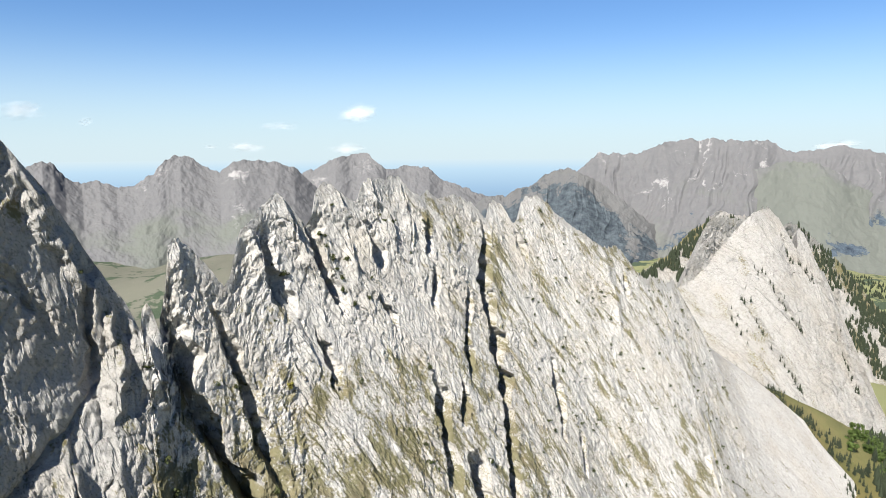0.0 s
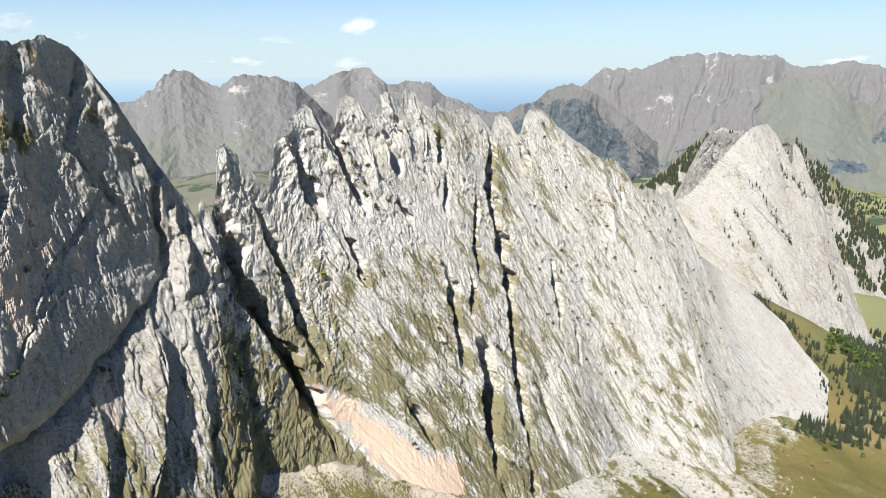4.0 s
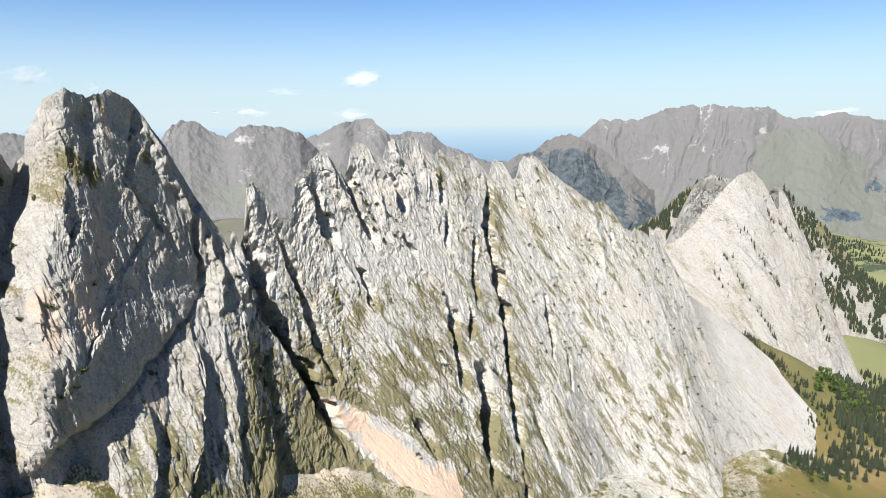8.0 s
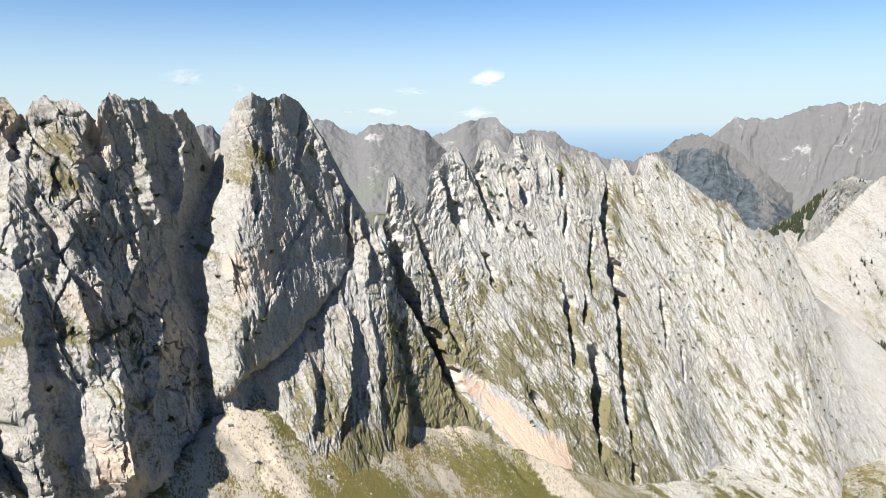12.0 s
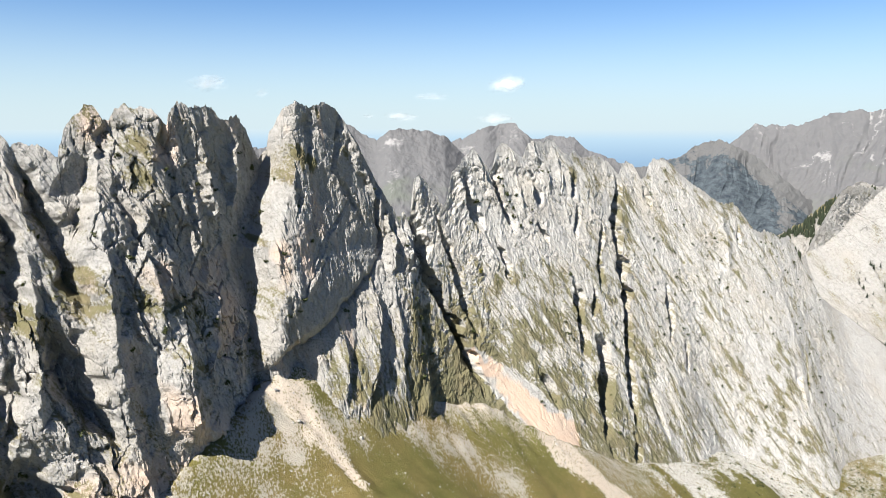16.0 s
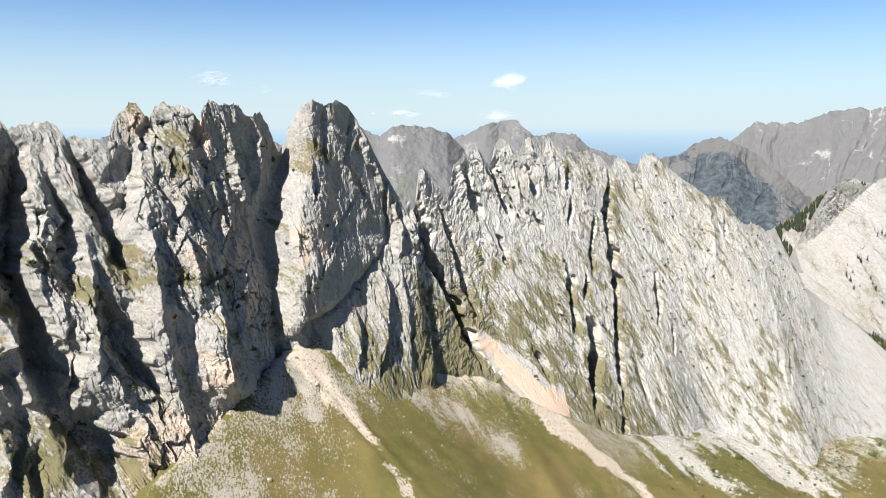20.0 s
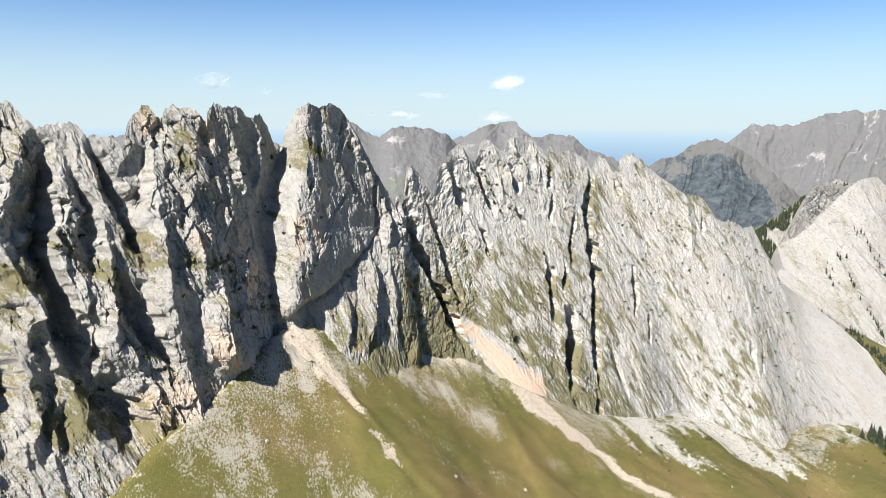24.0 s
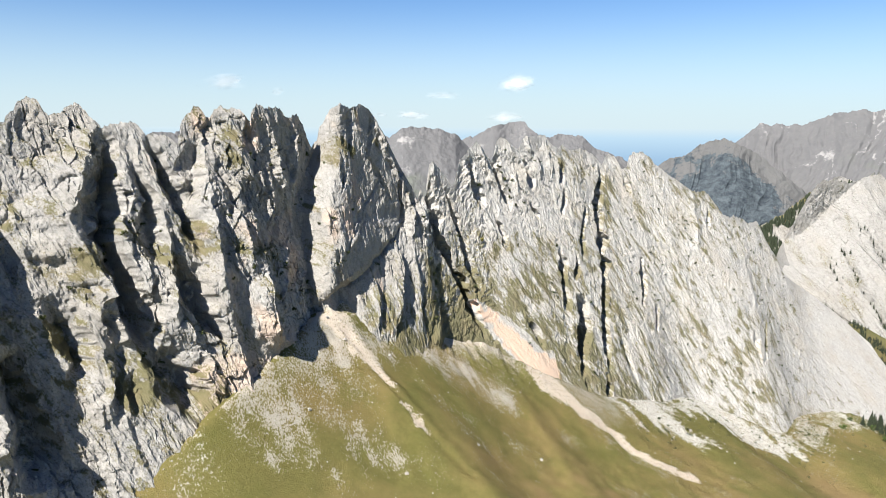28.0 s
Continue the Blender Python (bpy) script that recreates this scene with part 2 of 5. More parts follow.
def meadow_material():
    m, t, b = nodes("alpine_meadow")
    p = mapped(t, (1, 1, 1))
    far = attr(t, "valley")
    c = mix(t, tex(t, p, 0.45, 9, 0.8), (0.080, 0.080, 0.021), (0.20, 0.178, 0.066))
    c = mix(t, ramp(t, tex(t, p, 0.014, 5, 0.6), [(0.44, (0, 0, 0)), (0.66, (0.75, 0.75, 0.75))]), c, (0.22, 0.165, 0.07))
    c = mix(t, ramp(t, tex(t, p, 0.05, 6, 0.65), [(0.5, (0, 0, 0)), (0.75, (0.7, 0.7, 0.7))]), c, (0.10, 0.108, 0.028))
    c = mix(t, attr(t, "russet"), c, (0.25, 0.175, 0.085))
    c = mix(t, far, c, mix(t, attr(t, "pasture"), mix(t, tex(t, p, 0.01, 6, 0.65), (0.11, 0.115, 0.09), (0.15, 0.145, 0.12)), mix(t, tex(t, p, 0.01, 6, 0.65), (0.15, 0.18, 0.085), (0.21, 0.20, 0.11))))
    stone = mix(t, tex(t, p, 0.9, 7, 0.75), (0.27, 0.25, 0.21), (0.54, 0.505, 0.44))
    stone = mix(t, attr(t, "scar"), stone, mix(t, tex(t, p, 0.15, 6, 0.65), (0.58, 0.47, 0.38), (0.64, 0.59, 0.51)))
    stone = mix(t, attr(t, "scree"), stone, mix(t, tex(t, p, 1.2, 5, 0.7), (0.56, 0.545, 0.515), (0.74, 0.725, 0.69)))
    g = num(t, "ADD", attr(t, "stones"), num(t, "MULTIPLY", num(t, "SUBTRACT", tex(t, along(t, (0.6, -0.75, -0.3), 1.0, 2.0), 1.3, 8, 0.75), 0.5), 4.6))
    c = mix(t, ramp(t, g, [(0.50, (0, 0, 0)), (0.70, (0.95, 0.95, 0.95))]), c, stone)
    wood = mix(t, tex(t, p, 0.08, 6, 0.75), (0.03, 0.045, 0.035), (0.075, 0.10, 0.06))
    w = num(t, "ADD", attr(t, "wood"), num(t, "MULTIPLY", num(t, "SUBTRACT", tex(t, p, 0.006, 8, 0.7), 0.5), 2.0))
    c = mix(t, ramp(t, w, [(0.49, (0, 0, 0)), (0.53, (1, 1, 1))]), c, wood)
    t.links.new(c, b.inputs["Base Color"])
    b.inputs["Roughness"].default_value = 0.95
    b.inputs["Specular IOR Level"].default_value = 0.1
    bump(t, b, num(t, "ADD", tex(t, p, 0.6, 8, 0.75), num(t, "MULTIPLY", g, 0.4)), 1.0, 0.7)
    return m


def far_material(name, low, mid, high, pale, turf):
    """A range some kilometres off: woods and pasture low down, dry turf and scree above, pale rock; the base colours
    carry the blue of the haze.
    """
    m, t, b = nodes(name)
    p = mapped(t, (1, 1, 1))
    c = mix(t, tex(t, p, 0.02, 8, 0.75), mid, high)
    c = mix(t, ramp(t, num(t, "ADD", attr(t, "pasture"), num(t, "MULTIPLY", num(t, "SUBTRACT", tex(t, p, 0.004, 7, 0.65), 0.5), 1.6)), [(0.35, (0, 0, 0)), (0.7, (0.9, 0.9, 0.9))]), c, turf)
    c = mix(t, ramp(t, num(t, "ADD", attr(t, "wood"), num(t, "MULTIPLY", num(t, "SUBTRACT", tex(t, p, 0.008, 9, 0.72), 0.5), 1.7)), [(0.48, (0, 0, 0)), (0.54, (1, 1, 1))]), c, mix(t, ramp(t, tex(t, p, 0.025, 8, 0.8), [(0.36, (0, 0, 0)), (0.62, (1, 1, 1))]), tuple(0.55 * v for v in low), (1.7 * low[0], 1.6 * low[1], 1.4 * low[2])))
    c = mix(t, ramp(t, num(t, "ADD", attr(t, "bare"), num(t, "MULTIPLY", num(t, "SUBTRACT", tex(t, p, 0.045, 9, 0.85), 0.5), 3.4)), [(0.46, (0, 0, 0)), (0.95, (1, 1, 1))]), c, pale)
    t.links.new(c, b.inputs["Base Color"])
    b.inputs["Roughness"].default_value = 1.0
    b.inputs["Specular IOR Level"].default_value = 0.0
    return m


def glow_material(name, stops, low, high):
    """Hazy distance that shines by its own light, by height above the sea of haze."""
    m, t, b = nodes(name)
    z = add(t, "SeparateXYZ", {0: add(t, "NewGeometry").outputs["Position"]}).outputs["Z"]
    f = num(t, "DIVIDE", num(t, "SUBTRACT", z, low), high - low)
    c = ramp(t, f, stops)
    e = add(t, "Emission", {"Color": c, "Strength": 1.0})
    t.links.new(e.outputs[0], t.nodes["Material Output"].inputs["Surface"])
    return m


ROCK = rock_material("limestone", pale=1.07)
# the same limestone in a darker tone, for the stretch left of the needle
ROCK_GREY = rock_material("grey_limestone", pale=0.83)
ROCK_FAR = rock_material("limestone_massif", 0.6, pale=0.76)
MEADOW = meadow_material()


# ---- sheets ----
def sheet(name, X, Y, Z, material, attrs=None, parent=None, smooth=False):
    """One mesh from a grid of places."""
    n, m = X.shape
    me = bpy.data.meshes.new(name)
    me.vertices.add(n * m)
    me.vertices.foreach_set("co", np.stack([X, Y, Z], -1).astype(np.float32).ravel())
    a = np.arange(n * m).reshape(n, m)
    q = np.stack([a[:-1, :-1], a[1:, :-1], a[1:, 1:], a[:-1, 1:]], -1).reshape(-1, 4)
    me.loops.add(q.size)
    me.loops.foreach_set("vertex_index", q.astype(np.int32).ravel())
    me.polygons.add(len(q))
    me.polygons.foreach_set("loop_start", np.arange(0, q.size, 4, dtype=np.int32))
    me.polygons.foreach_set("use_smooth", np.full(len(q), smooth))
    me.update(calc_edges=True)
    for k, v in (attrs or {}).items():
        at = me.attributes.new(k, "FLOAT", "POINT")
        at.data.foreach_set("value", np.asarray(v, np.float32).ravel())
    me.materials.append(material)
    ob = new(name, me)
    ob.parent = parent
    return ob


def lines(s, z, feats):
    """Sum of ribs (height above 0) and gullies (below 0): each a line of (s, z) from top to bottom, height, left width, right width."""
    d = np.zeros_like(s)
    for pts, h, wl, wr in feats:
        zs, ss = np.array([p[1] for p in pts], float)[::-1], np.array([p[0] for p in pts], float)[::-1]
        near = (s > ss.min() - 2.2 * wl - 6) & (s < ss.max() + 2.2 * wr + 6)
        if not near.any():
            continue
        a, b = s[near], z[near]
        mid = np.interp(b, zs, ss)
        L = zs[-1] - zs[0]
        fade = np.clip((b - zs[0] + 0.05 * L + 3) / (0.2 * L + 6), 0, 1) * np.clip((zs[-1] + 0.05 * L + 3 - b) / (0.22 * L + 6), 0, 1)
        wob = np.clip(1 + 0.55 * fbm(b / 9.0, mid / 40.0, h, 2), 0.6, 2.2) * (0.35 + 0.65 * np.sqrt(fade))        # runs out to a point
        x = (a - mid + 1.5 * fbm(b / 6.0, a / 9.0, 3.3, 3, 0.6) + 1.3 * fbm(b / 17.0, mid / 50.0, 4.1, 2)) / np.where(a < mid, wl, wr) / wob
        c = np.clip(1 - np.abs(x), 0, 1)
        d[near] += h * fade * (c if h > 0 else c ** 0.8)
    return d


# ---- the ridge ----
class Ridge:
    """A rock wall over a line in the plan: stations of crest (x, y, height), foot (x, y, z) and the wall's flare."""

    def __init__(self, stations, crest, width=12):
        c = np.array([p[:2] for p in stations], float)
        s = np.r_[0, np.cumsum(np.hypot(*np.diff(c, axis=0).T))]
        self.length = s[-1]
        self.t = np.arange(0, int(s[-1]) + 2.0)
        self.tab = [soft(np.interp(self.t, s, np.array([p[k] for p in stations], float)), width) for k in range(7)]
        cr = np.array(crest, float)
        self.cs, self.cz = cr[:, 0], cr[:, 1]

    def col(self, s, k):
        return np.interp(s, self.t, self.tab[k])

    def top(self, s):
        return np.interp(s, self.cs, self.cz)

    def place(self, s, z):
        cx, cy, ch, fx, fy, fz, p = [self.col(s, k) for k in range(7)]
        w = np.clip((ch - z) / (ch - fz), 0.0, 1.6)
        o = w ** p
        return cx + (fx - cx) * o, cy + (fy - cy) * o

    def out(self, s):
        dx, dy = self.col(s, 3) - self.col(s, 0), self.col(s, 4) - self.col(s, 1)
        n = np.hypot(dx, dy)
        return dx / n, dy / n


CREST_A = [
    (0, 300), (60, 318), (105, 306), (121.5, 299.3), (129.2, 308.5), (132.9, 310.4), (137.5, 309.2), (140.4, 302), (145.3, 303.4), (149.3,
    307.5), (153, 308.1), (157.3, 306.3), (159.8, 300.3), (162.5, 296.7), (168.6, 299.5), (177.7, 298.7), (182.8, 293.8), (188.1, 292.9),
    (193.3, 291.2), (197.1, 288.3), (198.6, 293.6), (201.7, 299.5), (205.5, 304.3), (209.1, 307.3), (213, 306.8), (215, 302), (217.4, 302),
    (220.1, 306.2), (223.3, 307), (226.9, 305.8), (232.4, 306.4), (235.5, 302.2), (238, 299.6), (239.6, 304.8), (243, 308.1), (246.6, 307.9),
    (250.6, 306.2), (256.9, 308.9), (261.9, 305), (267.7, 302.9), (273.2, 303.8), (279, 299.7), (282.3, 291.3), (286, 286.3)]
CREST_B = [
    (290.1, 289.7), (291.2, 296.9), (297, 307), (303.3, 310.6), (309.6, 307.8), (316.1, 308.2), (323.8, 310.5), (332.1, 307.6), (337.8, 299.8),
    (344.7, 291.8), (351.7, 278.7), (360.6, 262.2), (365.1, 255.7), (368.5, 249.2), (370.1, 245.2), (371.5, 251.3), (373.2, 252.9), (375.2,
    250.9), (377.2, 243), (380.5, 253.9), (383.5, 271.2), (388.4, 272.1), (396.2, 266.2), (404.1, 257.3), (408.4, 253.3), (410.8, 255.2),
    (416.2, 264.2), (420.2, 273), (424.1, 274.1), (429.2, 275.7), (432, 279.8), (439.4, 283.7), (443.4, 285), (449.2, 281.8), (455.5, 274),
    (460.1, 270.1), (461.7, 270.6), (466.4, 276.4), (469, 284), (476.2, 287.8), (481.4, 286.7), (486.7, 283.3), (493.3, 279.8), (497.8, 278)]
CREST_C = [
    (502.7, 283.7), (506.9, 287.6), (514.2, 288.4), (521.1, 288.9), (527.4, 288.1), (534.1, 290.4), (540.1, 288.5), (545, 283.7), (549.2,
    279.2), (557.3, 278.1), (563.7, 280.5), (570.2, 276.5), (580.3, 274.9), (588.6, 276.8), (595.7, 275.4), (609, 270.8), (616.7, 263.4),
    (621.5, 259.8), (624.6, 263.7), (629.3, 268.5), (638.2, 269.7), (643.5, 267), (648.4, 260.3), (651, 254.5), (655.9, 256.8), (662, 261.8),
    (663.8, 268.3), (671.3, 271.1), (681.1, 271.2), (689.9, 266.4), (698.4, 259.1), (712.9, 250), (727.9, 242), (743.6, 232.6), (755.5, 229.2),
    (767.6, 229.3), (777.8, 225), (785.7, 215), (795.9, 203.5), (810.5, 199.3), (820.3, 199.3), (830.7, 195.4), (846.6, 189.7), (868.1, 189)]
CREST_D = [(874, 178), (884, 160), (892, 150), (903, 127), (942, 103), (986, 72), (1025, 40), (1046, 8), (1072, -21), (1092, -47), (1104, -60)]
CREST_MASSIF = [(-50, 96), (-18, 138), (0, 176), (14, 202), (30, 217), (40, 213), (48, 218), (62, 214), (76, 211), (86, 213), (95, 217), (115, 225), (130, 226), (137, 223), (150, 210), (159, 187), (165, 170), (173, 172),
                (183, 191), (192, 195), (200, 187), (206, 152), (212, 138), (222, 137), (228, 104), (233, 72), (238, 36), (244, 0), (254, -40), (300, -80), (417, -110)]
CREST_WOODED = [(0, 100), (42, 125), (62, 134), (93, 151), (123, 172), (149, 189), (186, 211), (199, 212), (214, 206), (231, 205), (370, 150)]

#           crest x, y, height, foot x, y, z, flare
MAIN = Ridge([
    (-320, 8, 312, -235, -45, 110, 1.0), (-264, 76, 312, -180, 18, 130, 1.0), (-233, 117, 311, -152, 60, 150, 1.0),
    (-206, 138, 306, -136, 83, 168, 1.0), (-168, 182, 309, -124, 139, 184, 1.05), (-142, 216, 310, -119, 196, 198, 1.2),
    (-130, 248, 312, -99, 214, 187, 2.2), (-120, 272, 311, -84, 230, 176, 2.0), (-90, 300, 275, -68, 256, 160, 1.3),
    (-68, 352, 286, -38, 286, 147, 1.2), (-50, 388, 289, 0, 296, 126, 1.15), (-16, 448, 290, 40, 328, 100, 1.1),
    (41, 528, 272, 90, 390, 75, 1.05), (74, 556, 272, 118, 446, 62, 1.05), (146, 617, 230, 205, 464, 23, 1.0),
    (214, 682, 191, 238, 550, 10, 1.0), (264, 705, 120, 296, 606, -2, 1.0), (330, 722, 68, 372, 640, -34, 1.0),
    (440, 712, -50, 448, 690, -64, 1.0)], CREST_A + CREST_B + CREST_C + CREST_D)
MASSIF = Ridge([
    (210, 915, 100, 300, 800, 60, 1.0), (340, 975, 130, 390, 830, 30, 1.0), (430, 1010, 222, 450, 830, 0, 1.0), (520, 1070, 224, 520, 850, -40, 1.0),
    (590, 1110, 170, 590, 890, -70, 1.0), (650, 1100, 110, 650, 930, -95, 1.0), (700, 1050, -10, 700, 960, -120, 1.0)],
    [(0, 80)] + [(s + 143.2, z) for s, z in CREST_MASSIF])
HILL = Ridge([
    (520, 1170, 180, 560, 1080, -40, 1.0), (700, 1250, 120, 720, 1130, -70, 1.0), (860, 1270, -20, 850, 1160, -110, 1.0), (1000, 1260, -90, 960, 1180, -130, 1.0)],
    [(0, 165), (30, 174), (61, 187), (89, 178), (127, 153), (174, 117), (218, 69), (244, 37), (269, 15), (305, -2), (400, -60), (498, -110)])
WOODED = Ridge([
    (250, 1060, 120, 270, 990, 20, 1.0), (440, 1125, 214, 430, 1040, 60, 1.0), (600, 1180, 170, 560, 1090, 40, 1.0)], CREST_WOODED)

PLATE = [(0, 0.45), (190, 0.5), (210, 0.35), (284, 0.35), (292, 0.06), (350, 0.1), (372, 0.55), (430, 0.6), (470, 0.75), (620, 0.75), (700, 0.26), (880, 0.24), (950, 0.2)]     # share of leaning plates along the ridge
BLOCK = [(0, 1.0), (284, 0.9), (292, 0.45), (350, 0.45), (372, 0.3), (640, 0.25), (700, 0.25), (880, 0.2), (950, 0.08)]      # and of upright ribs and blocks
FINE = [(0, 0.9), (284, 0.85), (292, 0.6), (350, 0.6), (372, 0.7), (560, 0.8), (640, 0.85), (700, 0.95), (880, 0.9), (950, 0.5)]      # and of small broken rock


def plates(q, p, wide, long, seed, sharp=0.16):
    """Leaning plates that lap over one another: each rises slowly across, breaks off at once, and runs out to a wedge at its upper end."""
    w = q / wide + 0.5 * vnoise(q / (4.1 * wide), p / (1.4 * long), seed + 0.3) + 0.18 * vnoise(q / (1.3 * wide), p / (0.5 * long), seed + 0.9)
    k = np.floor(w).astype(int)
    u = p / long + 7.3 * _hash(k, seed, 1) + 0.10 * vnoise(q / wide * 1.7, p / long * 4, seed + 0.7)
    j = np.floor(u).astype(int)
    f, g = w - k, u - j
    e = 1 - sharp * (0.5 + _hash(k, j, seed + 3))
    rise = np.where(f < e, f / e, (1 - f) / (1 - e))
    a = 0.12 + 0.88 * _hash(k, j, seed + 2) ** 1.7
    return a * (rise - 0.35) * np.minimum(1, (1 - g) / 0.45) ** 0.7 + 0.3 * (_hash(k, j, seed + 5) - 0.5) * np.minimum(1, (1 - g) / 0.3)


def relief(R, s, z, amp, lean, k=1.0):
    """Plates, ribs, joints and broken edges of the limestone, in metres out of the wall."""
    zc = z - 200
    n = np.sqrt(1 + lean * lean)
    rag = k * fbm(s / (5 * k), z / (7 * k), 2.9, 3, 0.6)
    q = (s + lean * zc) / n + 2.2 * k * fbm(s / (40 * k), z / (55 * k), 2.2, 2) + 0.45 * rag
    p = (zc - lean * s) / n
    if R is MAIN:
        w, bw, fw = [np.interp(s, [c[0] for c in tab], [c[1] for c in tab]) for tab in (PLATE, BLOCK, FINE)]
    else:
        w, bw, fw = 0.8, 0.4, 0.7
    m = np.clip(0.6 + 1.0 * vnoise(q / (22 * k), p / (48 * k), 37.0), 0.12, 1.3)       # smooth slabs and broken stretches
    m2 = np.clip(0.65 + 0.9 * vnoise(q / (10 * k), p / (24 * k), 39.0), 0.15, 1.3)
    d = w * (3.4 * plates(q, p, 15 * k, 46 * k, 4) + 2.9 * plates(q + 0.12 * p, p, 6.4 * k, 17 * k, 6) * m)
    d = d + (0.35 + 0.6 * w) * 1.7 * plates(q - 0.1 * p, p, 2.6 * k, 6 * k, 8) * m2 * np.clip(fw * 1.6, 0, 1)
    # upright ribs and blocks
    qb, pb = s + 0.16 * zc + 1.6 * rag, z + 1.2 * rag
    mid, e2 = facets(qb / (6.5 * k), pb / (13 * k), 13, 0.7)
    rib = 5.0 * (ridged(qb / (27 * k), pb / (90 * k), 1.0, 2) - 0.55) + 2.6 * (ridged(qb / (10 * k), pb / (30 * k), 5.0, 2, 0.6) - 0.6)
    rib = rib + (2.2 * mid - 1.1 * np.clip(1 - e2 / 0.10, 0, 1)) * m + 1.5 * plates(qb, pb, 4.2 * k, 12 * k, 16) * m2
    cr = vnoise(qb / (8 * k), pb / (46 * k), 51.0)
    rib = rib - 2.4 * np.clip(1 - np.abs(cr) / 0.09, 0, 1) * np.clip(0.3 + vnoise(qb / (30 * k), pb / (50 * k), 53.0), 0, 1)
    # small broken rock
    f = 0.65 * plates(q + 0.3 * rag, p, 1.45 * k, 3.4 * k, 10, 0.25) * (0.35 + 0.8 * m2) + 1.0 * (ridged(q / (3.4 * k), p / (7.5 * k), 9.0, 3, 0.6) - 0.6) * (0.4 + 0.7 * m)
    f = f + 0.32 * fbm(s / (1.5 * k), z / (1.8 * k), 6.0, 3, 0.6)
    if R is MAIN:                                             # the tower: rounded scales and shallow cracks instead of plates
        tw = np.interp(s, [286, 294, 342, 358], [0, 0.8, 0.8, 0])
        scale, e5 = facets((s + 1.5 * rag) / 8.5, (z + 1.5 * rag - 0.4 * s) / 11, 63, 0.55)
        f = f + tw * (1.5 * scale - 0.7 * np.clip(1 - e5 / 0.07, 0, 1) + 1.1 * fbm(s / 5.5, z / 6.5, 66.0, 4, 0.55) + 1.2 * (ridged(s / 13, z / 17, 68.0, 2) - 0.6))
    return k * (d + rib * bw * (0.5 + 0.7 * amp) + f * fw)


CHIMNEY = ([200, 229, 247, 266, 283, 311], [262, 267, 269, 279, 288, 292])      # height, place along the ridge


def dome(s, z):
    """The big tower swells out of the wall between the chimney and the needle's gully, and overhangs the slabs at its foot."""
    left = np.interp(z, *CHIMNEY) + 1 + 0.8 * vnoise(z / 6, 0.5, 71.0)
    right = np.interp(z, [195, 236, 258, 276, 302, 311], [352, 362, 363, 352, 341, 337])
    u = (s - left) / (right - left)
    h = np.interp(z, [200, 225, 250, 285, 311], [9, 14, 16, 13, 7])
    lip = np.interp(s, [262, 286, 321, 345, 362], [198, 203, 215, 228, 240]) + 1.2 * fbm(s / 6, z / 9, 73.0, 2)
    h = h * np.clip((z - lip) / 5, 0, 1) ** 0.6
    apron = np.interp(lip - z, [-5, 2, 45], [0, 7.5, 8.5]) * np.interp(s, [283, 296, 370, 381], [0, 1, 1, 0])       # slabs lying back below it
    return apron + h * np.interp(u + 0.03 * vnoise(s / 9, z / 14, 77.0), [-0.04, 0.0, 0.03, 0.08, 0.16, 0.28, 0.45, 0.64, 0.78, 0.90, 0.97, 1.06], [0, 0.25, 0.66, 0.84, 0.96, 1.0, 0.94, 0.80, 0.64, 0.40, 0.16, 0])


def bay(s, z):
    """The tall wall falls back from its prow to the chimney beside the tower."""
    edge = np.interp(z, [185, 205, 231, 247, 262, 282, 300], [236, 226, 221, 221, 223, 229, 234]) + 1.8 * fbm(z / 9, 0.5, 61.0, 3)
    back = np.interp(z, *CHIMNEY)
    h = np.interp(z, [184, 200, 215, 300, 311], [0.3, 0.6, 1.0, 1.0, 0.75])
    u = (s - edge) / (back - edge)
    return h * (np.interp(s - edge, [-45, -14, 0], [0, 3, 9]) * (u <= 0) + np.interp(u, [0, 0.1, 1.0, 1.08, 1.2], [9, 6.5, -12, -5, 0]) * (u > 0))


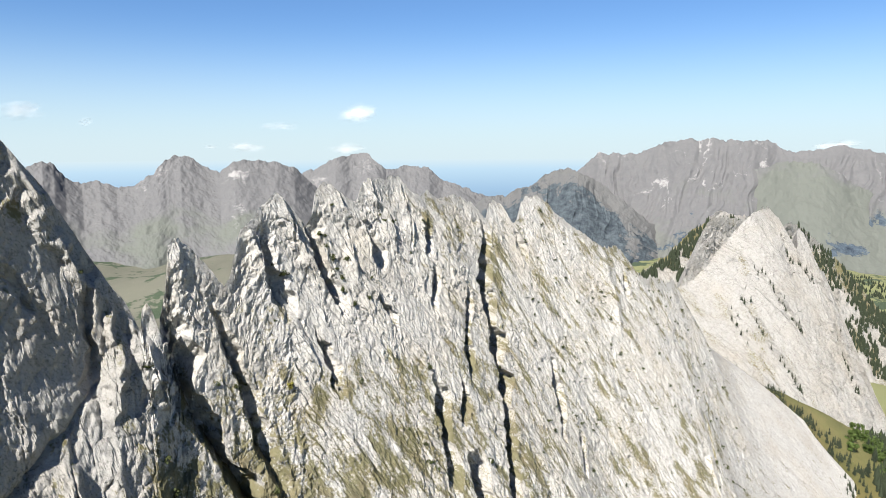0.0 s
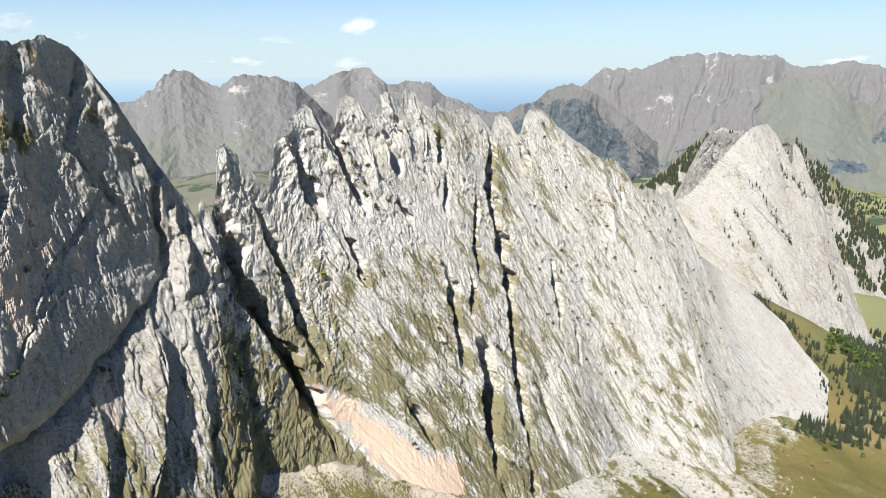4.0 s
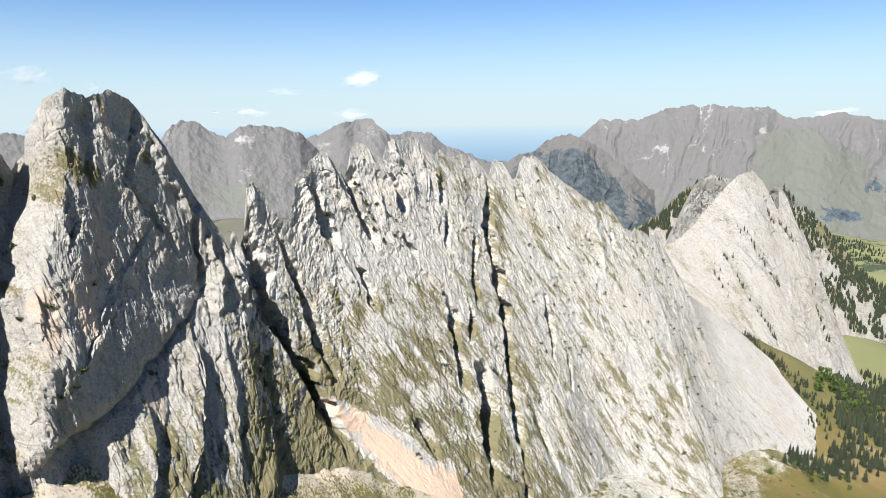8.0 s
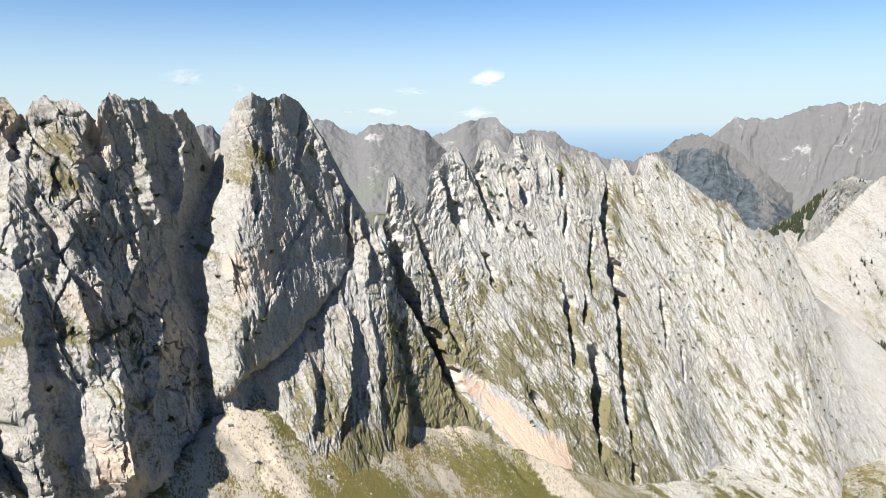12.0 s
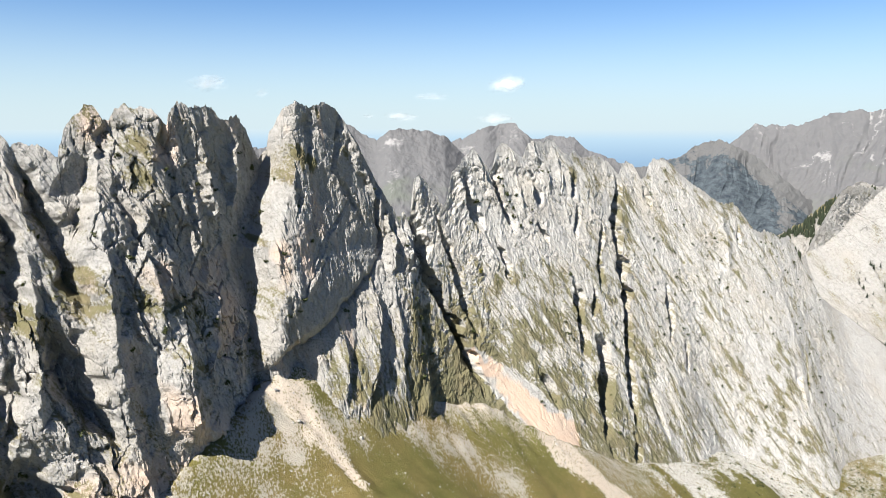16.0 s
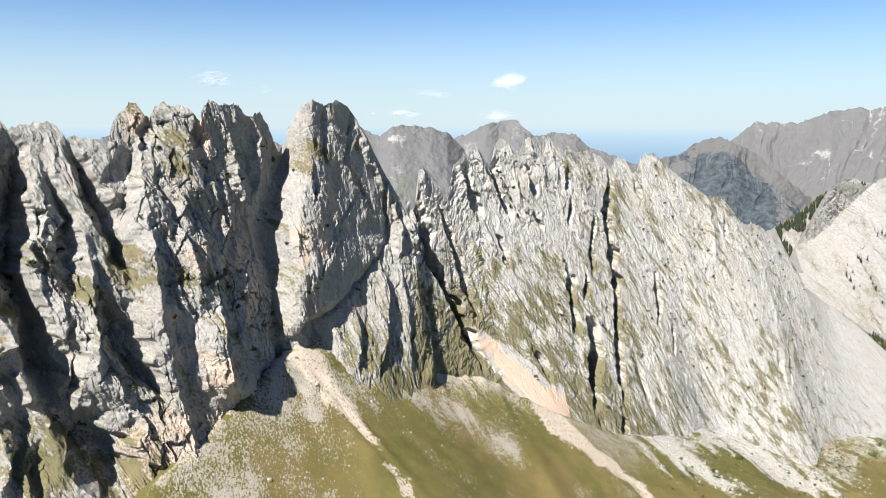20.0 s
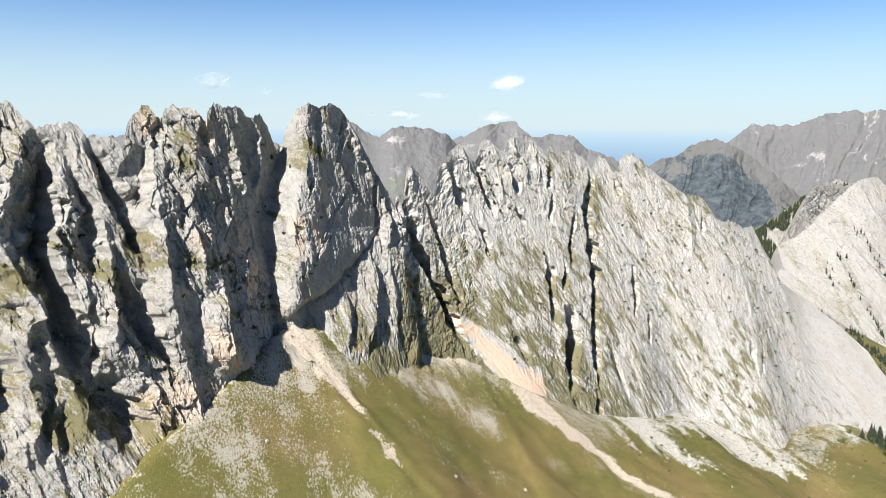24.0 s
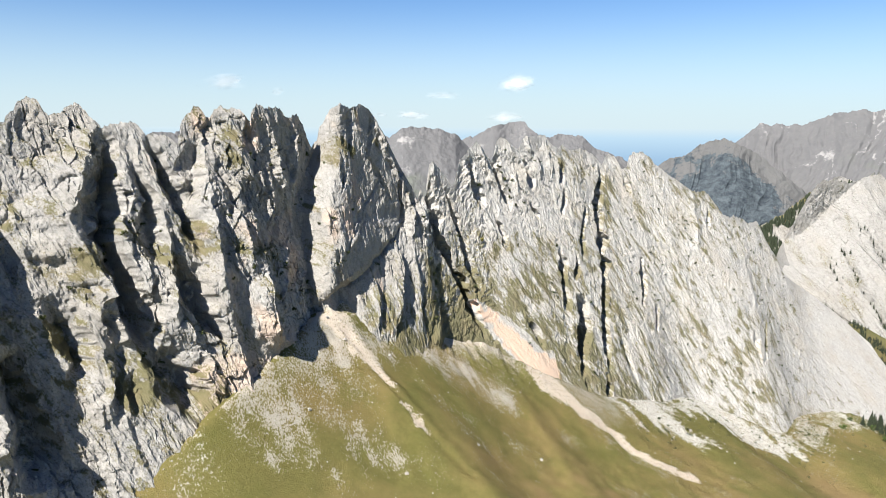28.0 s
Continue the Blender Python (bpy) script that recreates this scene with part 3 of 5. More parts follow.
def build_wall(R, name, s0, s1, ds, rows, feats, lean, material, label, category, k=1.0, amp=1.0, turf=None, scar=None, back=0.45, deep=25, group="", cuts=()):
    """One stretch of a wall, with its back, as one rock thing."""
    n = max(4, int((s1 - s0) / ds) + 1)
    s = np.linspace(s0, s1, n)[:, None]
    top = R.top(s) + k * np.interp(s, [0, 275, 300, 560, 640, 880, 960, 1104], [1.5, 1.5, 0.8, 0.9, 1.5, 1.5, 0.6, 0.6]) * fbm(s / (3.1 * k), 0.3, 7.7, 4, 0.6)
    foot = R.col(s, 5) - deep * (1.2 if R is MAIN else 0.3)
    v = np.linspace(0, 1, rows)[None, :]
    z = top + (foot - top) * v
    S = np.broadcast_to(s, z.shape).copy()
    x, y = R.place(S, z)
    ox, oy = R.out(S)
    lean_s = np.interp(S, [p[0] for p in lean], [p[1] for p in lean])
    a = np.interp(S, [p[0] for p in amp], [p[1] for p in amp]) if not np.isscalar(amp) else amp
    near = np.clip((top - z) / (8 * k), 0.4, 1)
    if R is MAIN:                                             # the bare pink slab is smooth
        ds, u = near_line(S, z, SLAB)
        near = near * (1 - 0.8 * np.clip(1.35 - ds / (4.5 + 9 * u), 0, 1))
    d = relief(R, S, z, a, lean_s, k) * near + lines(S, z, feats) + (dome(S, z) + bay(S, z) if R is MAIN else 0)
    x, y, zz = x + ox * d, y + oy * d, z + 0.12 * d
    # turf where the wall lies back
    dz = np.gradient(zz, axis=1)
    dh = np.hypot(np.gradient(x, axis=1), np.gradient(y, axis=1)) * np.sign(np.gradient(x, axis=1) * ox + np.gradient(y, axis=1) * oy)
    lie = np.clip(dh / (np.abs(dz) + 1e-3), -2, 3)
    lie = (lie + np.roll(lie, 1, 1) + np.roll(lie, -1, 1) + np.roll(lie, 1, 0) + np.roll(lie, -1, 0)) / 5
    ground_z = R.col(S, 5) - 7.5
    low = np.clip((z - ground_z) / (R.col(S, 2) - ground_z), 0, 1)
    g = turf(S, z, low, lie) if turf else np.full(z.shape, -1.0)
    sc = scar(S, z) if scar else np.zeros(z.shape)
    # the back falls away from the crest
    m = 22
    w = (np.linspace(0, 1, m) ** 1.6)[None, ::-1][:, :-1]
    drop = (top - foot + deep) * w
    bd = -(1.2 * k * np.minimum(w * 12, 1) + drop * back) + 2.5 * k * (ridged(S[:, :1] / (16 * k), drop / (40 * k), 21.0, 2) - 0.5) * np.minimum(w * 6, 1)
    bx, by = x[:, :1] + ox[:, :1] * bd, y[:, :1] + oy[:, :1] * bd
    bz = zz[:, :1] - drop
    pad = np.full(bx.shape, -0.2)
    base = np.array([x.mean(), y.mean(), foot.min()])
    thing = new(name)
    thing.location = base
    tagged(thing, label, category, group)
    cuts = [0] + [int(round((c - s0) / (s1 - s0) * (n - 1))) for c in cuts if s0 + 2 < c < s1 - 2] + [n - 1]
    for i, j in zip(cuts[:-1], cuts[1:]):
        r = slice(i, j + 1)
        sheet("rib", x[r] - base[0], y[r] - base[1], zz[r] - base[2], material, {"turf": g[r], "scar": sc[r]}, thing)
    bx, by, bz = [np.concatenate(p, 1) for p in ((bx, x[:, :1]), (by, y[:, :1]), (bz, zz[:, :1]))]
    pad = np.full(bx.shape, -0.2)
    sheet("back_slope", bx - base[0], by - base[1], bz - base[2], material, {"turf": pad, "scar": pad * 0}, thing)
    return thing


def on_wall(R, s, z, feats, lean, amp, k=1.0):
    """A place on the finished wall."""
    s, z = np.array([[float(s)]]), np.array([[float(z)]])
    x, y = R.place(s, z)
    ox, oy = R.out(s)
    a = np.interp(s, [p[0] for p in amp], [p[1] for p in amp]) if not np.isscalar(amp) else amp
    d = relief(R, s, z, a, np.interp(s, [p[0] for p in lean], [p[1] for p in lean]), k) * np.clip((R.top(s) - z) / (8 * k), 0.4, 1) + lines(s, z, feats) + (dome(s, z) + bay(s, z) if R is MAIN else 0)
    return Vector((float((x + ox * d)[0, 0]), float((y + oy * d)[0, 0]), float((z + 0.12 * d)[0, 0])))

# ---- relief of the main ridge: (line from top to bottom), height, left width, right width ----
RIBS_LEFT = [
    ([(157, 294), (145, 271), (137, 255), (143, 237), (150, 219), (153, 201)], 12, 20, 6),
    ([(163, 289), (161, 268), (158, 254), (154, 244), (159, 226), (161, 207), (161, 196)], -24, 12, 6),
    ([(174, 275), (177, 262), (175, 245), (175, 233)], -12, 6, 4),
    ([(183, 288), (189, 275), (192, 259), (194, 246), (197, 240)], -14, 5, 7),
    ([(209, 289), (202, 269), (197, 259)], -10, 9, 3),
    ([(210, 288), (207, 268), (205, 250), (204, 231), (202, 212), (204, 200)], 8, 12, 9),
    ([(216, 276), (217, 262), (218, 249)], -4, 2, 3),
    ([(185, 232), (188, 213), (191, 203), (198, 197)], -16, 7, 10),
]
RIBS_LOW = [
    ([(180, 257), (180, 240), (178, 222), (175, 207)], 8, 6, 4),
    ([(170, 225), (168, 207), (165, 199)], -9, 5, 4),
    ([(151, 196), (146, 186), (142, 174)], 6, 5, 4),
    ([(142, 194), (138, 185), (134, 176)], 5, 5, 4),
    ([(166, 194), (169, 182), (171, 171)], -18, 9, 13),
    ([(168, 276), (168, 268), (162, 254), (161, 240)], 5, 6, 4),
    ([(125, 221), (130, 203), (129, 190)], -15, 7, 8),
    ([(144, 218), (148, 205)], -9, 4, 5),
    ([(101, 207), (104, 190), (106, 172), (105, 158)], -16, 10, 8),
    ([(112, 249), (111, 231)], -6, 5, 4),
]
RIBS_HOLLOW = [
    ([(165, 204), (170, 192), (176, 182), (180, 166)], -13, 10, 14),
    ([(158, 229), (158, 214), (158, 204)], -8, 6, 6),
    ([(146, 206), (148, 195), (148, 180)], -10, 6, 6),
]
RIBS_WALL = [
    ([(252, 290), (253, 274), (254, 259)], 5, 5, 4),
    ([(271, 298), (270, 281), (264, 262)], 5, 6, 5),
    ([(245, 273), (244, 256), (240, 243)], 3, 4, 3),
    ([(231, 257), (230, 241), (232, 229)], 3, 4, 4),
    ([(229, 222), (226, 209), (228, 188)], 11, 12, 6),
    ([(244, 218), (241, 203)], 5, 5, 4),
    ([(260, 221), (258, 204)], 4, 5, 4),
    ([(237, 299), (236, 288)], -6, 3, 4),
    ([(215, 304), (215, 294), (212, 286)], -5, 3, 4),
]
RIBS_TOWER = [
    ([(335, 304), (328, 288), (323, 277), (332, 266), (344, 248)], -2.6, 1.5, 4),
    ([(334, 264), (324, 254), (309, 246), (301, 235), (286, 222)], -1.8, 1.2, 4),
    ([(308, 244), (299, 233), (290, 223)], 2, 2, 8),
    ([(312, 309), (310, 297), (309, 280)], -3, 2, 3),
    ([(298, 278), (297, 266), (292, 256)], -2, 1.5, 3),
    ([(338, 300), (344, 285), (350, 270), (358, 258)], 5, 6, 3),
    ([(357, 268), (352, 247), (352, 227)], -5, 3, 3),
    ([(362, 255), (360, 241), (357, 224)], 5, 4, 3),
    ([(341, 218), (341, 205), (331, 188), (317, 176)], 6.5, 15, 2.5),
    ([(313, 201), (309, 190), (302, 180)], 5, 11, 2.5),
    ([(377, 179), (376, 168), (370, 157)], 4, 13, 4),
    ([(356, 214), (357, 195), (350, 170)], 3.5, 12, 4),
    ([(368, 246), (373, 234), (377, 222)], 6, 6, 2.5),
    ([(379, 251), (383, 235), (387, 216), (397, 200), (407, 186), (417, 169), (426, 157)], -18, 3.5, 8),
]
RIBS_MIDDLE = [
    ([(615, 251), (599, 230), (595, 205), (590, 180), (580, 157), (571, 143), (566, 128), (564, 117)], -24, 4, 10),
    ([(581, 226), (568, 208), (562, 191)], -8, 3, 5),
    ([(528, 195), (526, 184), (525, 168), (523, 160)], -14, 3.5, 7),
    ([(543, 161), (538, 146), (532, 133), (524, 119)], -25, 5, 11),
    ([(652, 174), (647, 156), (641, 143)], -10, 2.5, 5),
    ([(660, 136), (654, 121)], -8, 2.5, 4),
    ([(557, 108), (552, 96)], -10, 3, 5),
    ([(551, 192), (546, 177)], -9, 3, 5),
    ([(524, 110), (525, 104)], -6, 3, 5),
    ([(470, 157), (479, 140)], -8, 2, 5),
]
RIBS_CLEFTS = [
    ([(462, 272), (464, 254), (474, 236)], -12, 3, 9),
    ([(432, 270), (434, 253), (441, 239)], -10, 3, 9),
    ([(502, 266), (505, 249)], -9, 3, 7),
    ([(554, 263), (550, 250)], -9, 3, 7),
    ([(553, 240), (544, 226)], -9, 3, 6),
    ([(456, 228), (461, 208)], -9, 2, 6),
    ([(401, 246), (408, 230), (416, 202), (425, 183)], -10, 2.5, 7),
    ([(502, 234), (507, 223)], -7, 2, 5),
]
RIBS_FACE = [
    ([(788, 97), (782, 76)], -6, 5, 5),
    ([(831, 99), (799, 73)], -5, 5, 4),
    ([(768, 210), (760, 193)], -5, 4, 4),
    ([(651, 249), (654, 235)], -4, 4, 3),
    ([(747, 226), (740, 200), (732, 172)], 3, 10, 12),
    ([(693, 209), (703, 154), (717, 101)], 3, 20, 16),
    ([(815, 181), (811, 130), (799, 81)], 3, 20, 16),
    ([(594, 130), (603, 96)], -4, 6, 4),
]
RIBS_PLATES = [
    ([(423, 274), (426, 272), (429, 264), (432, 253)], 2.75, 8, 1.2),
    ([(446, 284), (449, 278), (452, 267), (458, 260), (465, 247)], 4.4, 12, 1.44),
    ([(483, 285), (486, 277), (499, 267), (502, 249)], 4.95, 16, 1.44),
    ([(512, 287), (512, 281), (521, 274), (523, 264), (522, 255)], 3.3, 9, 1.28),
    ([(540, 283), (539, 273), (541, 266), (536, 254)], 2.75, 9, 1.28),
    ([(486, 269), (487, 256), (488, 245)], 2.2, 7, 0.96),
    ([(557, 267), (550, 250)], 3.3, 10, 1.6),
    ([(386, 272), (388, 267), (389, 258)], 2.2, 4, 1.2),
]
# rib beyond the left edge of view, added to cast shade rightwards
RIBS_EDGE = [([(80, 300), (92, 240), (98, 150)], 24, 40, 11)]
FEATS = RIBS_LEFT + RIBS_LOW + RIBS_HOLLOW + RIBS_WALL + RIBS_TOWER + RIBS_MIDDLE + RIBS_CLEFTS + RIBS_FACE + RIBS_PLATES + RIBS_EDGE

LEAN = [(0, 0.6), (120, 0.6), (285, 0.25), (300, 0.2), (370, 0.6), (440, 0.95), (620, 0.95), (700, 0.8), (1100, 0.8)]
AMP = [(0, 0.72), (284, 0.72), (292, 0.26), (345, 0.26), (368, 0.5), (640, 0.5), (680, 0.5), (860, 0.5), (930, 0.28), (1104, 0.28)]
SLAB = [(421, 173), (437, 160), (454, 145), (467, 130), (480, 120)]         # bare pink slab on the wall, along and up
PINK = [(-2, 287), (14, 286), (33, 284), (52, 277), (73, 268), (98, 269)]    # and its run of rubble on the meadow


def near_line(x, y, pts):
    """Distance from a line in the plan, and how far along it (0 to 1)."""
    best, at, n = np.full(np.shape(x), 1e9), np.zeros(np.shape(x)), len(pts) - 1
    for i, ((ax, ay), (bx, by)) in enumerate(zip(pts[:-1], pts[1:])):
        u = np.clip(((x - ax) * (bx - ax) + (y - ay) * (by - ay)) / ((bx - ax) ** 2 + (by - ay) ** 2), 0, 1)
        d = np.hypot(x - ax - u * (bx - ax), y - ay - u * (by - ay))
        at = np.where(d < best, (i + u) / n, at)
        best = np.minimum(best, d)
    return best, at


def turf_main(s, z, low, lie):
    lean = np.interp(s, [p[0] for p in LEAN], [p[1] for p in LEAN])
    q, p = (s + lean * z) / np.sqrt(1 + lean * lean), (z - lean * s) / np.sqrt(1 + lean * lean)
    lump = fbm(q / 4.5, p / 10, 9.0, 4, 0.65) + 0.5 * fbm(q / 24, p / 40, 19.0, 2)
    base = np.interp(s, [0, 200, 280, 292, 350, 372, 420, 520, 640, 700, 880, 950, 1104], [0.2, 0.2, 0.02, -0.16, -0.2, 0.2, 0.24, 0.22, 0.26, 0.29, 0.2, -0.08, -0.12])
    for ps, pz, r, k in ((296, 287,  7, 0.62), (304, 284,  7, 0.62), (310, 280,  4, 0.62), (334, 285,  4, 0.62), (316, 305,  7, 0.62), (293, 276,  5, 0.62), (300, 262, 4, 0.3), (225, 290, 6, 0.5), (624, 240, 12, 0.6), (614, 218, 11, 0.6), (556, 262, 7, 0.5), (226, 279, 7, 0.5), (196, 244, 9, 0.5), (190, 262, 9, 0.4), (180, 235, 9, 0.4), (140, 235, 12, 0.5), (125, 205, 12, 0.5), (150, 190, 12, 0.4)):
        base = base + k * np.clip(1.4 - np.hypot(s - ps, z - pz) / r, 0, 1)
    base = base - 0.4 * np.clip((low - 0.55) / 0.25, 0, 1) * np.interp(s, [365, 380, 520, 580], [0, 1, 1, 0])
    base = base + 0.26 * np.clip((0.66 - low) / 0.2, 0, 1) * np.interp(s, [365, 385, 520, 600], [0, 1, 1, 0.2])
    d, u = near_line(s, z, SLAB)
    bare = np.clip(1.5 - d / (4 + 9 * u), 0, 1) * (s < 490)
    apron = np.interp(s, [288, 310, 430, 500], [0, 1.5, 1.3, 0]) * np.clip(0.42 - low, 0, 1)
    apron = apron + 0.12 * np.clip((np.interp(s, [286, 321, 345, 380, 420], [192, 200, 214, 210, 186]) - z) / 8, 0, 1) * np.interp(s, [288, 300, 410, 430], [0, 1, 1, 0])
    return base + 0.34 * lump + 0.26 * np.clip(lie - 0.5, -0.8, 1.0) + np.interp(s, [130, 230, 480, 560], [0.1, 0.42, 0.42, 0.06]) * np.clip(0.45 - low, 0, 1) + apron - 1.6 * bare


def scar_main(s, z):
    d, u = near_line(s, z, SLAB)
    a = np.clip((4 + 9 * u + 3.5 * fbm(s / 5, z / 5, 4.0, 3) - d) / 2.5, 0, 1)
    ochre = np.clip(fbm(s / 14, z / 20, 14.0, 3) - 0.25, 0, 0.6) * (s < 320) * (s > 180)
    return np.maximum(a, ochre)


for name, s0, s1, cuts, label in (
        ("rock_buttress", 0, 140.5, (60, 100, 122), "pale grey limestone buttress with turf ledges"),
        ("rock_tower", 140.5, 162.5, (151,), "rounded grey limestone summit in half shade"),
        ("rock_shoulder", 162.5, 197.2, (173, 185), "low notched limestone crest with grassy ledges"),
        ("rock_wall", 197.2, 286, (208, 216, 233, 246, 262), "tall grey limestone wall with a deeply shaded face"),
        ("rock_tower", 286, 369.5, (310, 332, 352), "big smooth rounded limestone tower with grassy cracks"),
        ("rock_needle", 369.5, 407, (378, 392), "slender sharp limestone needle leaning on the ridge"),
        ("rock_spire", 407, 461, (427, 444), "twin-topped limestone spire with dark clefts"),
        ("rock_slab", 461, 498, (480,), "tall smooth pale limestone slab with a rounded top"),
        ("rock_spire", 498, 549.5, (514, 530), "cluster of jagged pale limestone teeth"),
        ("rock_spire", 549.5, 621.5, (575, 600), "broken limestone crest with green turf gully"),
        ("rock_horn", 621.5, 651, (), "small white rounded limestone horn"),
        ("rock_wall", 651, 874, (690, 730, 778, 810, 845), "broad slanting limestone face streaked with turf"),
        ("rock_slab", 874, 1104, (940, 1000), "smooth white limestone spur falling to the valley")):
    near = s1 < 560
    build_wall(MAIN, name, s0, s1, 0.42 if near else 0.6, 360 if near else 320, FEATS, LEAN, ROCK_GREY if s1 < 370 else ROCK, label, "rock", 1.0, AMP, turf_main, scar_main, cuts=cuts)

CRACKS_MASSIF = [([(184, 116), (190, 71), (204, 19)], -9, 6, 5), ([(162, 106), (152, 65)], -6, 5, 5), ([(66, 61), (116, 37), (180, 15)], -6, 8, 8),
                 ([(304, 153), (327, 120)], -7, 5, 5), ([(230, 137), (244, 95), (261, 69)], -8, 6, 5), ([(217, 154), (224, 141)], -5, 5, 5),
                 ([(345, 78), (339, 41), (342, 3)], -7, 6, 6), ([(288, 188), (288, 150)], -6, 5, 5)]
LEAN_MASSIF = [(0, 0.9), (600, 0.9)]
build_wall(MASSIF, "rock_massif", 0, MASSIF.length, 1.2, 260, CRACKS_MASSIF, LEAN_MASSIF, ROCK_FAR, "steep white limestone massif with tree-lined cracks",
           "mountain", 1.7, 0.7, lambda s, z, low, lie: -0.5 + 0.34 * fbm(s / 17, z / 26, 3.0, 4, 0.6) + np.interp(s, [0, 205, 250], [0.8, 0.6, 0]) + 0.3 * np.clip(0.2 - low, 0, 1), cuts=(143, 230, 280, 345, 420))
build_wall(WOODED, "wooded_ridge", 0, WOODED.length, 2.2, 110, [], [(0, 0.6), (500, 0.6)], ROCK_FAR, "wooded ridge with pale rock outcrops", "mountain",
           2.2, 0.8, lambda s, z, low, lie: 0.5 + 0.5 * fbm(s / 30, z / 30, 3.0, 3))
build_wall(HILL, "wooded_hill", 0, HILL.length, 3.0, 90, [], [(0, 0.6), (500, 0.6)], ROCK_FAR, "dark wooded shoulder with rocky gaps behind the massif", "mountain",
           2.2, 0.6, lambda s, z, low, lie: 0.4 + 0.4 * fbm(s / 30, z / 30, 5.0, 3))


# ---- ground ----
def foot_field(R, x, y):
    """Nearest station on the foot of a wall and the signed distance from it (out of the wall above 0)."""
    st = np.arange(0, R.length, 6.0)
    fx, fy = R.col(st, 3), R.col(st, 4)
    ox, oy = R.out(st)
    shape, x, y = x.shape, x.ravel(), y.ravel()
    s, d = np.empty(len(x)), np.empty(len(x))
    for a in range(0, len(x), 20000):
        b = slice(a, a + 20000)
        r = np.hypot(x[b, None] - fx, y[b, None] - fy)
        i = np.argmin(r, 1)
        m = r[np.arange(len(i)), i][:, None]
        w = np.exp(-(r - m) / (0.12 * np.minimum(m, 300) + 2))             # blends where two stretches lie equally near
        s[b] = (w * st).sum(1) / w.sum(1)
        d[b] = m[:, 0] * np.sign((x[b] - fx[i]) * ox[i] + (y[b] - fy[i]) * oy[i])
    return s.reshape(shape), d.reshape(shape)


RUT = [(-108, 183), (-92, 176), (-77, 167), (-59, 157), (-42, 147), (-23, 138)]


def ground_height(x, y):
    s, d = foot_field(MAIN, x, y)
    zf = MAIN.col(s, 5)
    k = np.interp(s, [0, 150, 330, 430, 560, 700, 900, 1100], [0.85, 0.86, 0.80, 0.55, 0.42, 0.38, 0.42, 0.42])
    floor = np.interp(x, [-400, 0, 150, 300, 430, 700, 1100], [40, 40, 20, -25, -58, -80, -120])
    dp = np.maximum(d, 0)
    f = np.maximum(zf - floor, 5)
    front = zf - f * (1 - np.exp(-k * dp / f))
    behind = zf - 0.55 * np.maximum(-d, 0)
    g = np.where(d > 0, front, behind)
    s2, d2 = foot_field(MASSIF, x, y)
    g = np.maximum(g, MASSIF.col(s2, 5) + 2 - 0.42 * np.abs(d2))
    s3, d3 = foot_field(HILL, x, y)
    g = np.maximum(g, HILL.col(s3, 5) + 2 - 0.30 * np.abs(d3))
    g = np.maximum(g, -165 + 55 * fbm(x / 700, y / 700, 3.0, 3))
    g = g + np.clip(np.abs(d) / 40, 0.2, 1) * (2.4 * fbm(x / 45, y / 45, 1.0, 4) + 0.4 * fbm(x / 5, y / 5, 2.0, 2))
    apron = np.interp(s, [235, 262, 420, 500], [0, 1, 1, 0]) * np.clip(1.25 - d / 30, 0, 1) * (d > -8)      # broken slabs below the tower
    a, c = 0.8 * x + 0.6 * y, 0.6 * x - 0.8 * y
    a = a + 2.5 * fbm(x / 12, y / 12, 18.0, 2)
    g = g + apron * (2.6 * facets(a / 8, c / 17, 43, 0.7)[0] + 1.3 * facets(a / 3.4, c / 6, 53, 0.7)[0])
    g = g - 2.2 * np.clip(1 - near_line(x, y, RUT)[0] / 2.2, 0, 1)
    return g, s, d


def spread(n, near, far, c):
    u = np.linspace(-1, 1, n)
    b = math.asinh(far / near)
    return c + near * np.sinh(b * u)


def blob(x, y, cx, cy, r):
    return np.clip(1.3 - np.hypot(x - cx, y - cy) / r, 0, 1)


